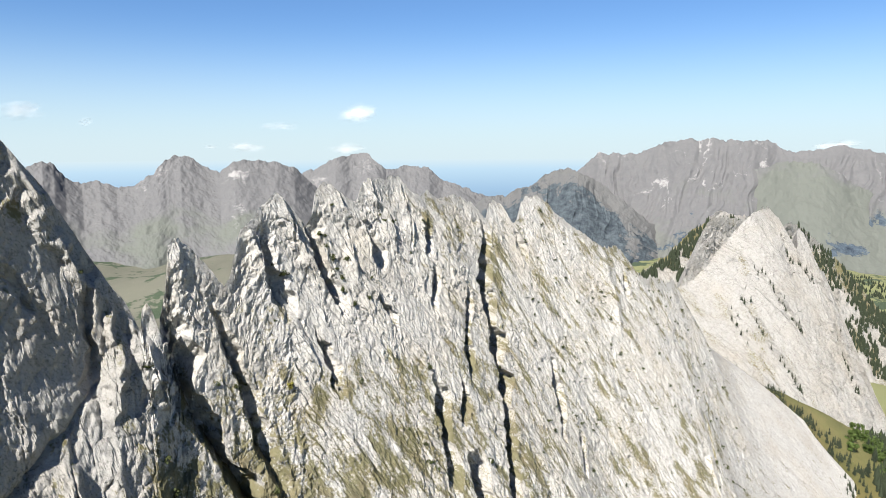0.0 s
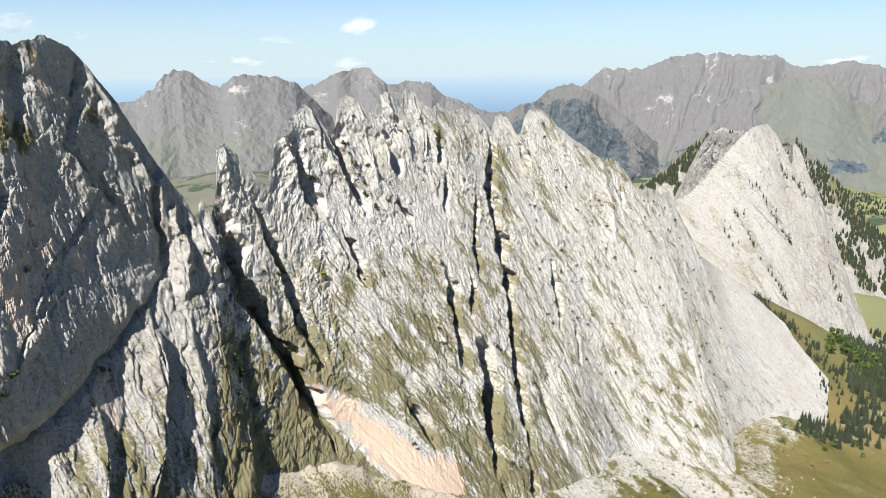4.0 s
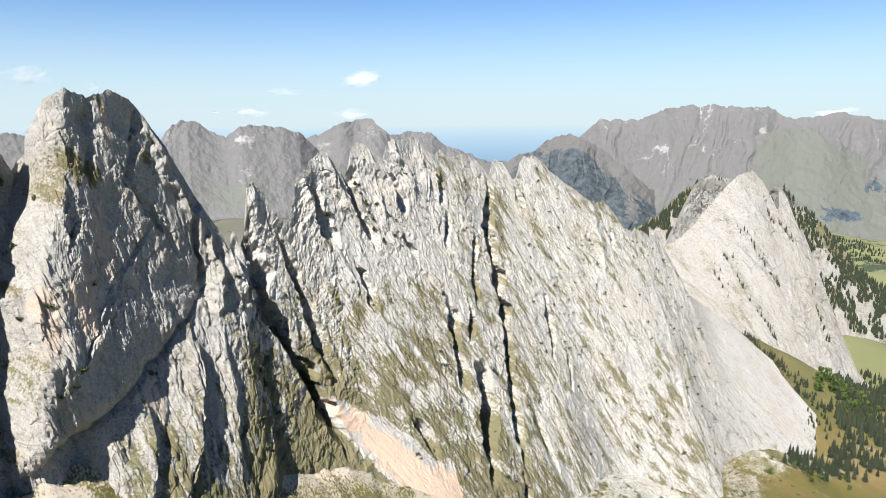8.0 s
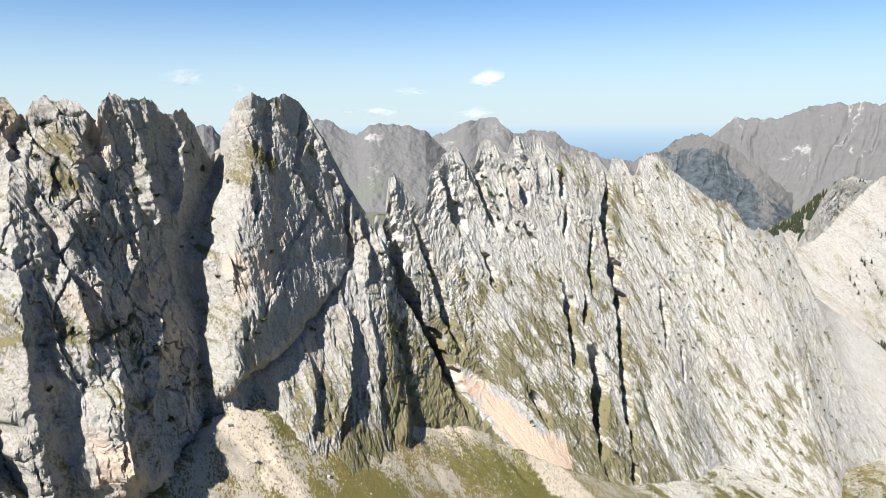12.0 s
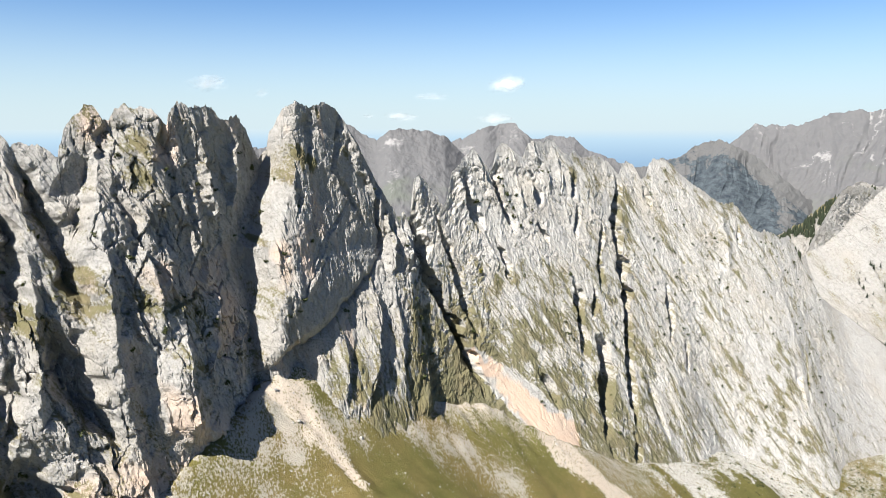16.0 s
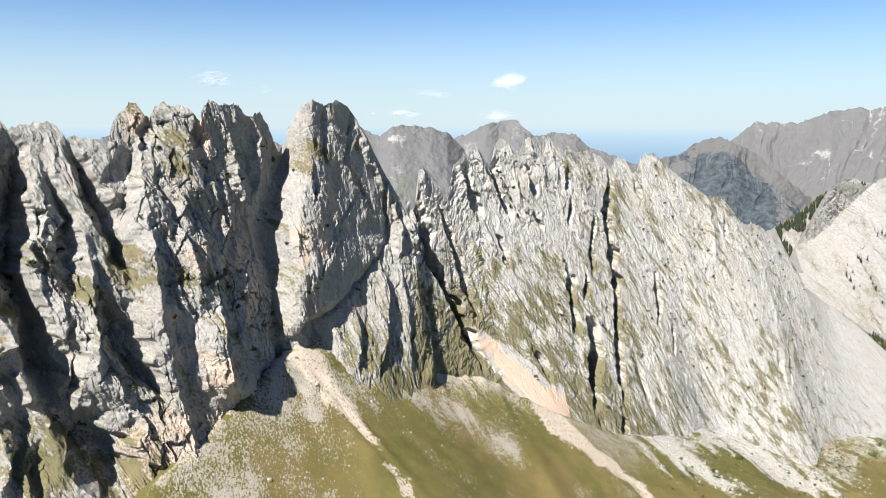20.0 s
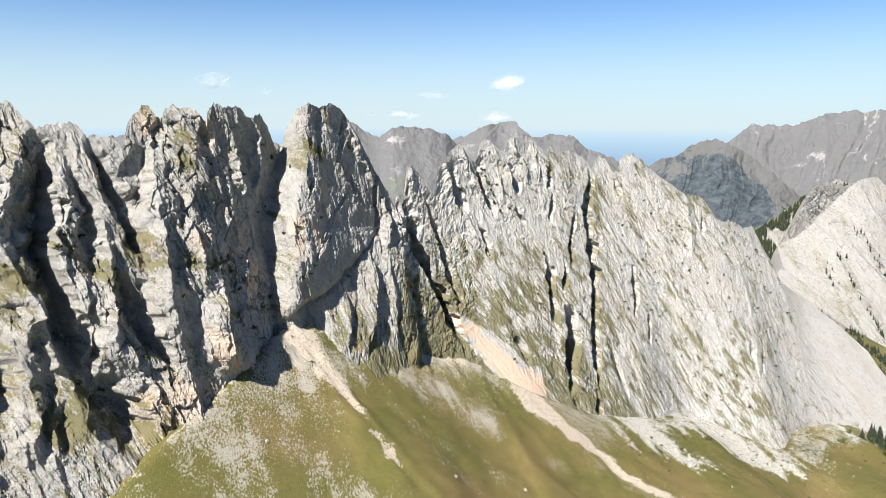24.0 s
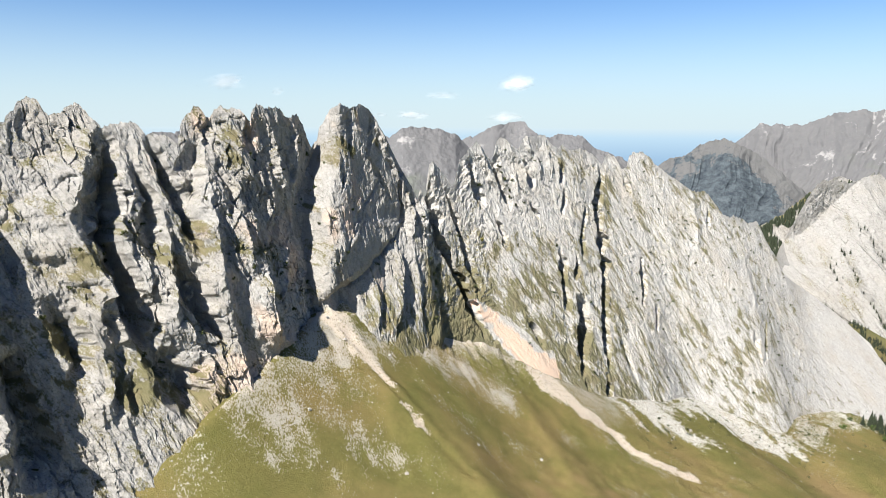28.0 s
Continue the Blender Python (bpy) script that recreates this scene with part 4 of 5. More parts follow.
def ground_marks(x, y, z, s, d):
    """Where stones, scree, bare earth and woods lie on the meadow."""
    rag = fbm(x / 9, y / 9, 8.0, 3)
    a, c = 0.8 * x + 0.6 * y, 0.6 * x - 0.8 * y                # across and down the slope
    strand = fbm(a / 3.5, c / 16, 6.5, 4, 0.62)
    edge = np.interp(s, [200, 280, 500, 560], [0.55, 0.85, 0.85, 0.6])
    stones = np.where(d > -3, edge * np.exp(-np.maximum(d, 0) / 30) - 0.22 + 0.42 * fbm(x / 22, y / 22, 6.0, 4) + 0.16 * strand, -0.3)
    for pts, r, k in (([(-100, 99), (-83, 105), (-67, 122)], 13, 0.62), ([(-122, 132), (-108, 119)], 10, 0.3), ([(-112, 159), (-104, 150)], 12, 0.3), ([(-97, 178), (-84, 186)], 16, 0.4),
                      ([(-73, 217), (-57, 235), (-36, 239), (-18, 236)], 9, 0.5), ([(-33, 190), (-28, 188)], 5, 0.4), ([(-17, 201), (-12, 198)], 6, 0.4), ([(-24, 155), (-14, 151)], 6, 0.45),
                      ([(-62, 185), (-56, 180)], 8, 0.2), ([(-128, 112), (-124, 104)], 9, 0.3)):
        stones = stones + k * np.clip(1.35 - near_line(x, y, pts)[0] * (1 + 0.55 * rag) / r, 0, 1) * (0.9 + 0.4 * strand)
    dr, u = near_line(x, y, [(-113, 185), (-99, 182), (-83, 172), (-68, 163), (-55, 154), (-42, 147)])
    scar = np.clip((8.5 - 7.4 * u + 3.2 * rag + 2.2 * strand - dr) / 2.2, 0, 1)
    dp, u = near_line(x, y, PINK)
    scar = np.maximum(scar, np.clip((12 - 7 * u + 2.6 * rag + 2.2 * strand - dp) / 2.6, 0, 1))
    dt, u = near_line(x, y, [(-144, 89), (-134, 78), (-126, 71)])
    scree = 0.8 * np.clip((2.4 - 1.6 * u - dt) / 0.8, 0, 1)
    streaks = 1.1 * fbm(a / 7, c / 30, 5.0, 4, 0.65)
    for pts, r in (([(62, 366), (70, 359), (87, 348), (102, 338), (119, 343)], 30), ([(128, 446), (138, 437), (160, 429), (184, 434), (204, 439)], 34), ([(262, 618), (270, 611), (292, 592), (307, 586)], 20)):
        dq, u = near_line(x, y, pts)
        scree = np.maximum(scree, np.clip((r * (1 - 0.5 * u) - dq) / 8 + 1.0 * streaks, 0, 1))
    band = np.interp(s, [535, 560, 640, 700, 780, 840], [0, 0.95, 0.95, 0.95, 0.9, 0.6])
    scree = np.maximum(scree, band * np.clip(1.45 - np.abs(d - 11) / 18 + 0.8 * streaks - 0.3, 0, 1))
    band = np.interp(s, [780, 830, 930, 960], [0, 0.8, 0.8, 0])
    scree = np.maximum(scree, band * np.clip(0.9 - np.abs(d - 22) / 20 + 0.9 * fbm(x / 13, y / 13, 6.0, 3), 0, 1))
    slabs = np.interp(s, [235, 262, 420, 500], [0, 1, 1, 0]) * np.clip(1.2 - d / 34, 0, 1)
    stones = stones + 0.14 * slabs
    scar = np.maximum(scar, 0.75 * slabs * np.clip(0.5 + 0.8 * fbm(x / 16, y / 16, 15.0, 3), 0, 1))
    stones = np.maximum(stones, np.maximum(1.1 * scar - 0.2, 1.02 * scree - 0.25))
    russet = (0.3 + 0.4 * rag) * (blob(x, y, 5, 165, 34) + blob(x, y, 50, 195, 36) + 0.7 * blob(x, y, 120, 270, 40)) + 0.8 * blob(x, y, 228, 395, 32) + 0.5 * blob(x, y, 420, 640, 60)
    wood = np.interp(np.hypot(x - 100, y - 200), [700, 1200], [-1.2, 0.42])
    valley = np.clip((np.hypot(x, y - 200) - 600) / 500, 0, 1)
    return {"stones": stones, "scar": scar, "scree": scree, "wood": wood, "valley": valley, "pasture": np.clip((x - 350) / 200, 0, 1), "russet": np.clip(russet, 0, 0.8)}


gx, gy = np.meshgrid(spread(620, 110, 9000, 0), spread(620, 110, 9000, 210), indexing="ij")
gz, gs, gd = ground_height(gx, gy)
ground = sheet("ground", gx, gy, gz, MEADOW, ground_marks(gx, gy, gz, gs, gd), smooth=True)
tagged(ground, "steep olive-green alpine meadow strewn with pale stones", "ground", kind="structure")


# ---- far ranges ----
def far_range(name, profile, dist, base, depth, material, label, wood=0.0, seed=0.0, spurs=1.0, n=640, rows=160, pale=0.0, carve=30, threads=0.5, pasture=0.5, spots=()):
    """A mountain range along an arc: profile of (bearing, height angle), all at one distance from the valley's middle; spots: bare patches (bearing, z, width, height, amount)."""
    az0, az1 = profile[0][0], profile[-1][0]
    az = np.linspace(az0, az1, n)[:, None]
    el = np.interp(az, [p[0] for p in profile], [p[1] for p in profile])
    r0 = dist + 120 * fbm(az / 4, 0.5, seed, 2)
    top = 300 + r0 * np.tan(np.radians(el))
    v = np.linspace(0, 1, rows)[None, :]
    z = top + (base - top) * v ** 0.9 + 7 * fbm(az * 2.6, v * 30, seed, 4, 0.65) * np.exp(-v * 14)
    r = r0 - depth * v
    arc = np.radians(az) * dist
    bend = arc + 45 * fbm(arc / 260, v * 2.5, seed + 8, 3)
    spur = 90 * (ridged(bend / 430 + 0.4 * v, v * 0.9, seed, 6, 0.55) - 0.6) * np.minimum(v * 5, 1) * np.minimum(1, (1 - v) * 6 + 0.3)
    gully = ridged(bend / 75 + 1.6 * v, v * 1.2, seed + 2, 4, 0.62)
    r = r - spurs * (spur + carve * (gully - 0.6) * np.minimum(v * 8, 1)) - 4 * fbm(arc / 26, z / 22, seed + 4, 3, 0.6)
    z = z + 5 * fbm(arc / 60, v * 15, seed + 3, 4, 0.6) * np.minimum(v * 8, 1)
    A = np.radians(az + np.zeros_like(v))
    low = (z - base) / (top - base)
    thread = np.clip(1 - np.abs(vnoise(bend / 70 + 0.8 * fbm(arc / 60, v * 9, seed + 6, 3), v * 1.6, seed + 7)) / 0.09, 0, 1) * np.clip(0.6 + 1.6 * vnoise(arc / 350, v * 3, seed + 11), 0, 1)
    bare = pale - 0.12 + threads * thread * np.clip((low - 0.25) * 4, 0, 1) + 0.22 * fbm(arc / 190, v * 6, seed + 5, 4, 0.65) + 0.6 * np.clip(low - 0.75, 0, 1)
    ragged = fbm(arc / 50, z / 40, seed + 12, 4, 0.65)
    for a, h, wa, wh, k in spots:
        bare = bare + k * np.clip(1.2 - np.hypot((az - a) / wa, (z - h) / wh) + 0.7 * ragged, 0, 1)
    ob = sheet(name, r * np.sin(A), r * np.cos(A), z, material, {"wood": wood - 1.25 * low + 0.5 + 0.35 * fbm(arc / 260, v * 4, seed, 3), "bare": bare,
                                                                   "pasture": pasture - 1.1 * low + 0.5 + 0.3 * fbm(arc / 300, v * 4, seed + 14, 3)}, smooth=True)
    return tagged(ob, label, "mountain")


# blue of the aerial haze is mixed into these base colours
FAR_A = far_material("far_hazy_dry_turf_and_rock", (0.052, 0.071, 0.100), (0.100, 0.104, 0.112), (0.155, 0.153, 0.155), (0.28, 0.277, 0.277), (0.122, 0.132, 0.118))
FAR_B = far_material("far_hazy_wooded_slope", (0.050, 0.064, 0.082), (0.098, 0.103, 0.108), (0.130, 0.128, 0.126), (0.27, 0.275, 0.28), (0.105, 0.112, 0.095))
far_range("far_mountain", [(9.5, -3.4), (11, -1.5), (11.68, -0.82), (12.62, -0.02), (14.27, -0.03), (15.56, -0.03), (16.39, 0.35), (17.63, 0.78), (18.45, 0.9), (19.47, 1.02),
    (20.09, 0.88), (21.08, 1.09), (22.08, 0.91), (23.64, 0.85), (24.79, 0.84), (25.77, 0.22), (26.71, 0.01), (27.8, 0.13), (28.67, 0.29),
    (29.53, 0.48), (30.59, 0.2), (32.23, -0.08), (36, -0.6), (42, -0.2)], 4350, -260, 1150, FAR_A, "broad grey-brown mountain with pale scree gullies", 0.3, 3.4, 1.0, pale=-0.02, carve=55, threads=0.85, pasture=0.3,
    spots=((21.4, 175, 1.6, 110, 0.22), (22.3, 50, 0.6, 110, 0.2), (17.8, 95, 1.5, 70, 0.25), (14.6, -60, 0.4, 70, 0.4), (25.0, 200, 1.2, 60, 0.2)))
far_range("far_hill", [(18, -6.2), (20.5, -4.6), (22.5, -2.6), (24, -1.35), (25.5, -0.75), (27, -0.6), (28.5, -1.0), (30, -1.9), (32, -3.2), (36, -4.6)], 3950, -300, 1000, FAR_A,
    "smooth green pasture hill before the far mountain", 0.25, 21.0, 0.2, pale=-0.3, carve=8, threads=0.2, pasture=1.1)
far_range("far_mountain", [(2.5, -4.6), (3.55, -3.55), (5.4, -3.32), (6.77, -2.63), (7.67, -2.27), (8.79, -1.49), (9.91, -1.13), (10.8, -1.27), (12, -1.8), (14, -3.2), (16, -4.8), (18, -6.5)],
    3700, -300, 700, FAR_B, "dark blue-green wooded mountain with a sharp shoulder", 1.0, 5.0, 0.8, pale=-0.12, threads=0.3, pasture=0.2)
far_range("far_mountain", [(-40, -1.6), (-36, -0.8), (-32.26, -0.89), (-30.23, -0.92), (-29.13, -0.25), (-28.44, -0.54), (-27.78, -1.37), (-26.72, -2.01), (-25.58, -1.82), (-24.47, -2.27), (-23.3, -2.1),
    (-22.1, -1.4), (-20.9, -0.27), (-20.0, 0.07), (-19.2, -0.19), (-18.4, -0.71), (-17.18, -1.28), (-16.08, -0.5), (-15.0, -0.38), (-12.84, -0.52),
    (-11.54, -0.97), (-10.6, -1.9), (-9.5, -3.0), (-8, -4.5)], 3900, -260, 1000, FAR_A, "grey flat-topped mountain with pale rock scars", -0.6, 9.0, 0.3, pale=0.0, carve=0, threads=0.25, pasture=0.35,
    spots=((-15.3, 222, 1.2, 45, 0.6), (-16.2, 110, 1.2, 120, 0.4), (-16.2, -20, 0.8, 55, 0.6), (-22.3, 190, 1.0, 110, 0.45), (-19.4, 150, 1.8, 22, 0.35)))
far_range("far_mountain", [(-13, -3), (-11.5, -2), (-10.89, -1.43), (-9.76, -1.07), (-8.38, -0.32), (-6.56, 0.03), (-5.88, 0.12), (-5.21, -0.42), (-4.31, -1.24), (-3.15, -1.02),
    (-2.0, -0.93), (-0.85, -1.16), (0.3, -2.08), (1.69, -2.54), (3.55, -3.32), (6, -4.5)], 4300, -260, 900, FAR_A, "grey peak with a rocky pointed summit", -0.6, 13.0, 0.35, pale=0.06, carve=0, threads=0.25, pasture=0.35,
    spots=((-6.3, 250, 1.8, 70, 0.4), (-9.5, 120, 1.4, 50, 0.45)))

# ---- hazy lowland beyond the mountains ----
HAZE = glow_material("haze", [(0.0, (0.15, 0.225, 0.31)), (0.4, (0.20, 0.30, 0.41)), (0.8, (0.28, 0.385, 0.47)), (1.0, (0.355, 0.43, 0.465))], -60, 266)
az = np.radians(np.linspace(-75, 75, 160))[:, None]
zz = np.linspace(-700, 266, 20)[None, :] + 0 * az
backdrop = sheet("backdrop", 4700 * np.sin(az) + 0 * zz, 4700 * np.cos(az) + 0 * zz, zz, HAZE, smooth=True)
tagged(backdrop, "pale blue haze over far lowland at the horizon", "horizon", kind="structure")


# ---- clouds ----
def cloud_material():
    m, t, b = nodes("cloud_vapour")
    p = mapped(t, (1, 1, 1))
    a = num(t, "MULTIPLY", attr(t, "dense"), ramp(t, tex(t, p, 0.012, 6, 0.65), [(0.3, (0, 0, 0)), (0.62, (1, 1, 1))]))
    d = add(t, "BsdfDiffuse", {"Color": (0.8, 0.79, 0.8, 1)})
    s = add(t, "MixShader", {0: a, 1: add(t, "BsdfTransparent").outputs[0], 2: d.outputs[0]})
    t.links.new(s.outputs[0], t.nodes["Material Output"].inputs["Surface"])
    return m


CLOUD = cloud_material()
for i, (a, e, w, h, dense, tilt) in enumerate(((-30.4, 3.1, 3.4, 1.3, 0.55, 0.35), (-6.5, 3.2, 3.2, 1.5, 0.95, 0.30), (-12.6, 2.2, 2.9, 0.6, 0.35, 0.08), (-15.2, 0.62, 3.0, 0.8, 0.4, 0.06),
                                               (-17.8, 0.65, 1.0, 0.4, 0.3, 0.0), (-7.35, 0.45, 3.0, 1.0, 0.4, 0.1), (-26.3, 2.44, 1.1, 0.8, 0.2, 0.4), (29.3, 0.45, 3.2, 0.9, 0.5, 0.1))):
    th, ph = np.meshgrid(np.linspace(0, 2 * math.pi, 41), np.linspace(0, math.pi, 21), indexing="ij")
    ux, uy, uz = np.sin(ph) * np.cos(th), np.sin(ph) * np.sin(th), np.cos(ph)
    k = 1 + 0.35 * fbm(ux * 1.7 + 9 * i, uz * 1.7, uy * 1.7, 3)
    D = 4550.0
    W_, H_ = D * radians(w) / 2, D * radians(h) / 2
    cx, cy, cz = D * math.sin(radians(a)), D * math.cos(radians(a)), 300 + D * math.tan(radians(e))
    lx, lz = ux * W_ * k, uz * H_ * k + tilt * ux * W_ * 0.5
    ca, sa = math.cos(radians(a)), math.sin(radians(a))
    X, Y, Z = lx * ca + uy * 40 * sa, -lx * sa + uy * 40 * ca, lz
    rim = np.clip(1.05 - (ux ** 2 + uz ** 2), 0, 1)
    ob = sheet("cloud", X, Y, Z, CLOUD, {"dense": 0.55 * dense * rim ** 2.2}, smooth=True)
    ob.location = (cx, cy, cz)
    tagged(ob, "small white wispy cloud in the clear sky" if dense > 0.5 else "thin faint grey-white shred of cloud", "cloud", "clouds over the horizon")


# ---- plants ----
def leaf_material(name, dark, light):
    m, t, b = nodes(name)
    p = mapped(t, (1, 1, 1))
    r = add(t, "ObjectInfo").outputs["Random"]
    c = mix(t, tex(t, p, 0.9, 5, 0.7), dark, light)
    c = mix(t, num(t, "MULTIPLY", r, 0.5), c, tuple(0.5 * a for a in dark))
    t.links.new(c, b.inputs["Base Color"])
    b.inputs["Roughness"].default_value = 0.85
    b.inputs["Specular IOR Level"].default_value = 0.15
    return m


def bark_material():
    m, t, b = nodes("bark")
    p = mapped(t, (1, 1, 0.25))
    t.links.new(mix(t, tex(t, p, 6.0, 5, 0.7), (0.05, 0.035, 0.025), (0.14, 0.10, 0.075)), b.inputs["Base Color"])
    b.inputs["Roughness"].default_value = 0.95
    return m


NEEDLES = leaf_material("spruce_needles", (0.022, 0.030, 0.020), (0.048, 0.060, 0.034))
LEAVES = leaf_material("beech_leaves", (0.045, 0.075, 0.020), (0.11, 0.15, 0.04))
SCRUB = leaf_material("dwarf_pine_needles", (0.035, 0.045, 0.018), (0.085, 0.095, 0.035))
YELLOW = leaf_material("yellowing_leaves", (0.11, 0.10, 0.02), (0.20, 0.18, 0.04))
BARK = bark_material()


def mesh_from(name, verts, faces, material):
    me = bpy.data.meshes.new(name)
    me.from_pydata(verts, [], faces)
    me.materials.append(material)
    me.update()
    return me


def conifer(seed, tiers=8):
    """A spruce one metre high: tapered trunk, drooping ragged tiers."""
    rnd = random.Random(seed)
    tv, tf = [], []
    for k, (z, r) in enumerate(((-0.06, 0.022), (0.25, 0.017), (0.6, 0.010), (0.97, 0.002))):
        tv += [(r * math.cos(a), r * math.sin(a), z) for a in [i * math.pi / 3 for i in range(6)]]
        if k:
            tf += [(6 * k - 6 + i, 6 * k - 6 + (i + 1) % 6, 6 * k + (i + 1) % 6, 6 * k + i) for i in range(6)]
    v, f = [], []
    for t in range(tiers):
        u = t / (tiers - 1)
        z, r = 0.10 + 0.80 * u, 0.20 * (1 - u) ** 0.8 + 0.018
        n = 11 if u < 0.6 else 8
        c = len(v)
        v.append((rnd.uniform(-0.01, 0.01), rnd.uniform(-0.01, 0.01), z + 0.14 * (1 - 0.4 * u)))
        a0 = rnd.random() * 6.28
        for i in range(2 * n):
            a = a0 + math.pi * i / n
            q = r * (rnd.uniform(0.82, 1.2) if i % 2 == 0 else rnd.uniform(0.38, 0.58))
            v.append((q * math.cos(a), q * math.sin(a), z + rnd.uniform(-0.025, 0.01) - (0.03 if i % 2 == 0 else -0.015)))
        f += [(c, c + 1 + i, c + 1 + (i + 1) % (2 * n)) for i in range(2 * n)]
        f.append(tuple(c + 1 + i for i in range(2 * n - 1, -1, -1)))
    return mesh_from("trunk", tv, tf, BARK), mesh_from("crown", v, f, NEEDLES)


def leafy(seed, material, n=190, flat=0.8, name="crown"):
    """A crown of many small leaves in lumps, one metre across."""
    rnd = random.Random(seed)
    lumps = [(rnd.gauss(0, 0.22), rnd.gauss(0, 0.22), rnd.uniform(0.12, 0.75) * flat, rnd.uniform(0.14, 0.26)) for _ in range(8)]
    v, f = [], []
    for i in range(n):
        x, y, z, r = rnd.choice(lumps)
        d = Vector((rnd.gauss(0, 1), rnd.gauss(0, 1), rnd.gauss(0, 1))).normalized()
        p = Vector((x, y, z)) + d * r * rnd.uniform(0.6, 1.05)
        u = d.orthogonal().normalized() * rnd.uniform(0.05, 0.10)
        u.rotate(Matrix.Rotation(rnd.random() * 6.28, 3, d))
        w = d.cross(u) * rnd.uniform(0.5, 0.9) + d * rnd.uniform(-0.04, 0.04)
        k = len(v)
        v += [p - u - w, p + u - w * 0.6, p + u * 0.7 + w, p - u * 0.8 + w]
        f.append((k, k + 1, k + 2, k + 3))
    return mesh_from(name, v, f, material)


def part(name, me, parent, label=""):
    ob = new(name, me)
    ob.parent = parent
    return tagged(ob, label)


def tree_kind(name, trunk, crown, label, category, group):
    t = new(name)
    part("trunk", trunk, t)
    part("crown", crown, t)
    return tagged(t, label, category, group)


def trunk_short(seed):
    v, f = [], []
    for k, (z, r) in enumerate(((-0.1, 0.035), (0.2, 0.028), (0.5, 0.015))):
        v += [(r * math.cos(a), r * math.sin(a), z) for a in [i * math.pi / 3 for i in range(6)]]
        if k:
            f += [(6 * k - 6 + i, 6 * k - 6 + (i + 1) % 6, 6 * k + (i + 1) % 6, 6 * k + i) for i in range(6)]
    return mesh_from("trunk", v, f, BARK)


rnd = random.Random(5)
spruces = [tree_kind("spruce", *conifer(i), "dark green spruce at the foot of the rocks", "tree", "spruces in the valley") for i in range(5)]
broad = [tree_kind("broadleaf_tree", trunk_short(i), leafy(20 + i, LEAVES, 240, 1.0), "bright green leafy tree below the cliff", "tree", "leafy trees in the valley") for i in range(3)]
ledge = [tree_kind("ledge_spruce", *conifer(40 + i, 6), "small dark spruce rooted in a rock crack", "tree", "spruces on the ledges") for i in range(3)]
scrub = [tagged(new("dwarf_pine", leafy(60 + i, SCRUB, 130, 0.55, "dwarf_pine")), "low dark green dwarf pine on a rock ledge", "shrub", "dwarf pines on the ridge") for i in range(4)]
shrub = [tagged(new("shrub", leafy(80 + i, SCRUB, 110, 0.6, "shrub")), "small dark shrub among white scree", "shrub", "shrubs on the scree") for i in range(3)]
first = {}


def plant(kinds, x, y, z, size):
    k = rnd.choice(kinds)
    m = Matrix.Translation((x, y, z)) @ Matrix.Rotation(rnd.random() * 6.28, 4, "Z") @ Matrix.Diagonal((size * rnd.uniform(0.85, 1.15), size * rnd.uniform(0.85, 1.15), size, 1))
    if k.name not in first:
        first[k.name] = True
        k.matrix_basis = m
        return k
    return copy_thing(k, m @ Matrix.Diagonal((*[1 / a for a in k.scale], 1)))


def scatter(kinds, spots, lo, hi, sink=0.02):
    """Plant on the ground."""
    a = np.array(spots, float)
    z, s, d = ground_height(a[:, 0], a[:, 1])
    for (x, y), h, dd in zip(spots, z, d):
        size = rnd.uniform(lo, hi)
        plant(kinds, x, y, h - sink * size, size)


def strip(n, pts, width):
    out = []
    for _ in range(n):
        i = rnd.randrange(len(pts) - 1)
        u = rnd.random()
        (ax, ay), (bx, by) = pts[i], pts[i + 1]
        out.append((ax + u * (bx - ax) + rnd.gauss(0, width), ay + u * (by - ay) + rnd.gauss(0, width)))
    return out


# woods at the spur's foot and in the hollow beyond it
scatter(spruces, strip(150, [(330, 602), (375, 628), (420, 655), (455, 672)], 11), 9, 17)
scatter(spruces, strip(110, [(455, 690), (480, 740), (510, 790), (545, 840)], 20), 10, 18)
scatter(spruces, strip(60, [(560, 870), (620, 920), (690, 960)], 22), 10, 18)
scatter(broad, strip(55, [(465, 765), (490, 800), (520, 832)], 14), 8, 13)
scatter(broad, strip(14, [(300, 570), (340, 590), (380, 610)], 10), 3, 6)
# trees along the hollow between spur and massif
scatter(ledge, strip(55, [(300, 742), (345, 752), (385, 745), (415, 735)], 5), 7, 12)
scatter(ledge, strip(90, [(372, 826), (386, 800), (407, 785), (428, 772)], 9), 6, 11)
scatter(spruces, strip(70, [(440, 760), (400, 700), (380, 690), (350, 660)], 12), 7, 13)

# small trees in the cracks of the massif
for line, n in ((CRACKS_MASSIF[0][0], 26), (CRACKS_MASSIF[1][0], 10), (CRACKS_MASSIF[2][0], 26), (CRACKS_MASSIF[3][0], 10), (CRACKS_MASSIF[4][0], 18), (CRACKS_MASSIF[5][0], 6), (CRACKS_MASSIF[6][0], 18), (CRACKS_MASSIF[7][0], 8)):
    for i in range(n):
        z = rnd.uniform(line[-1][1], line[0][1])
        s = np.interp(z, [p[1] for p in line][::-1], [p[0] for p in line][::-1]) + rnd.gauss(0, 3)
        p = on_wall(MASSIF, s, z, CRACKS_MASSIF, LEAN_MASSIF, 0.7, 1.7)
        plant(ledge, p.x, p.y, p.z - 0.5, rnd.uniform(6, 10))

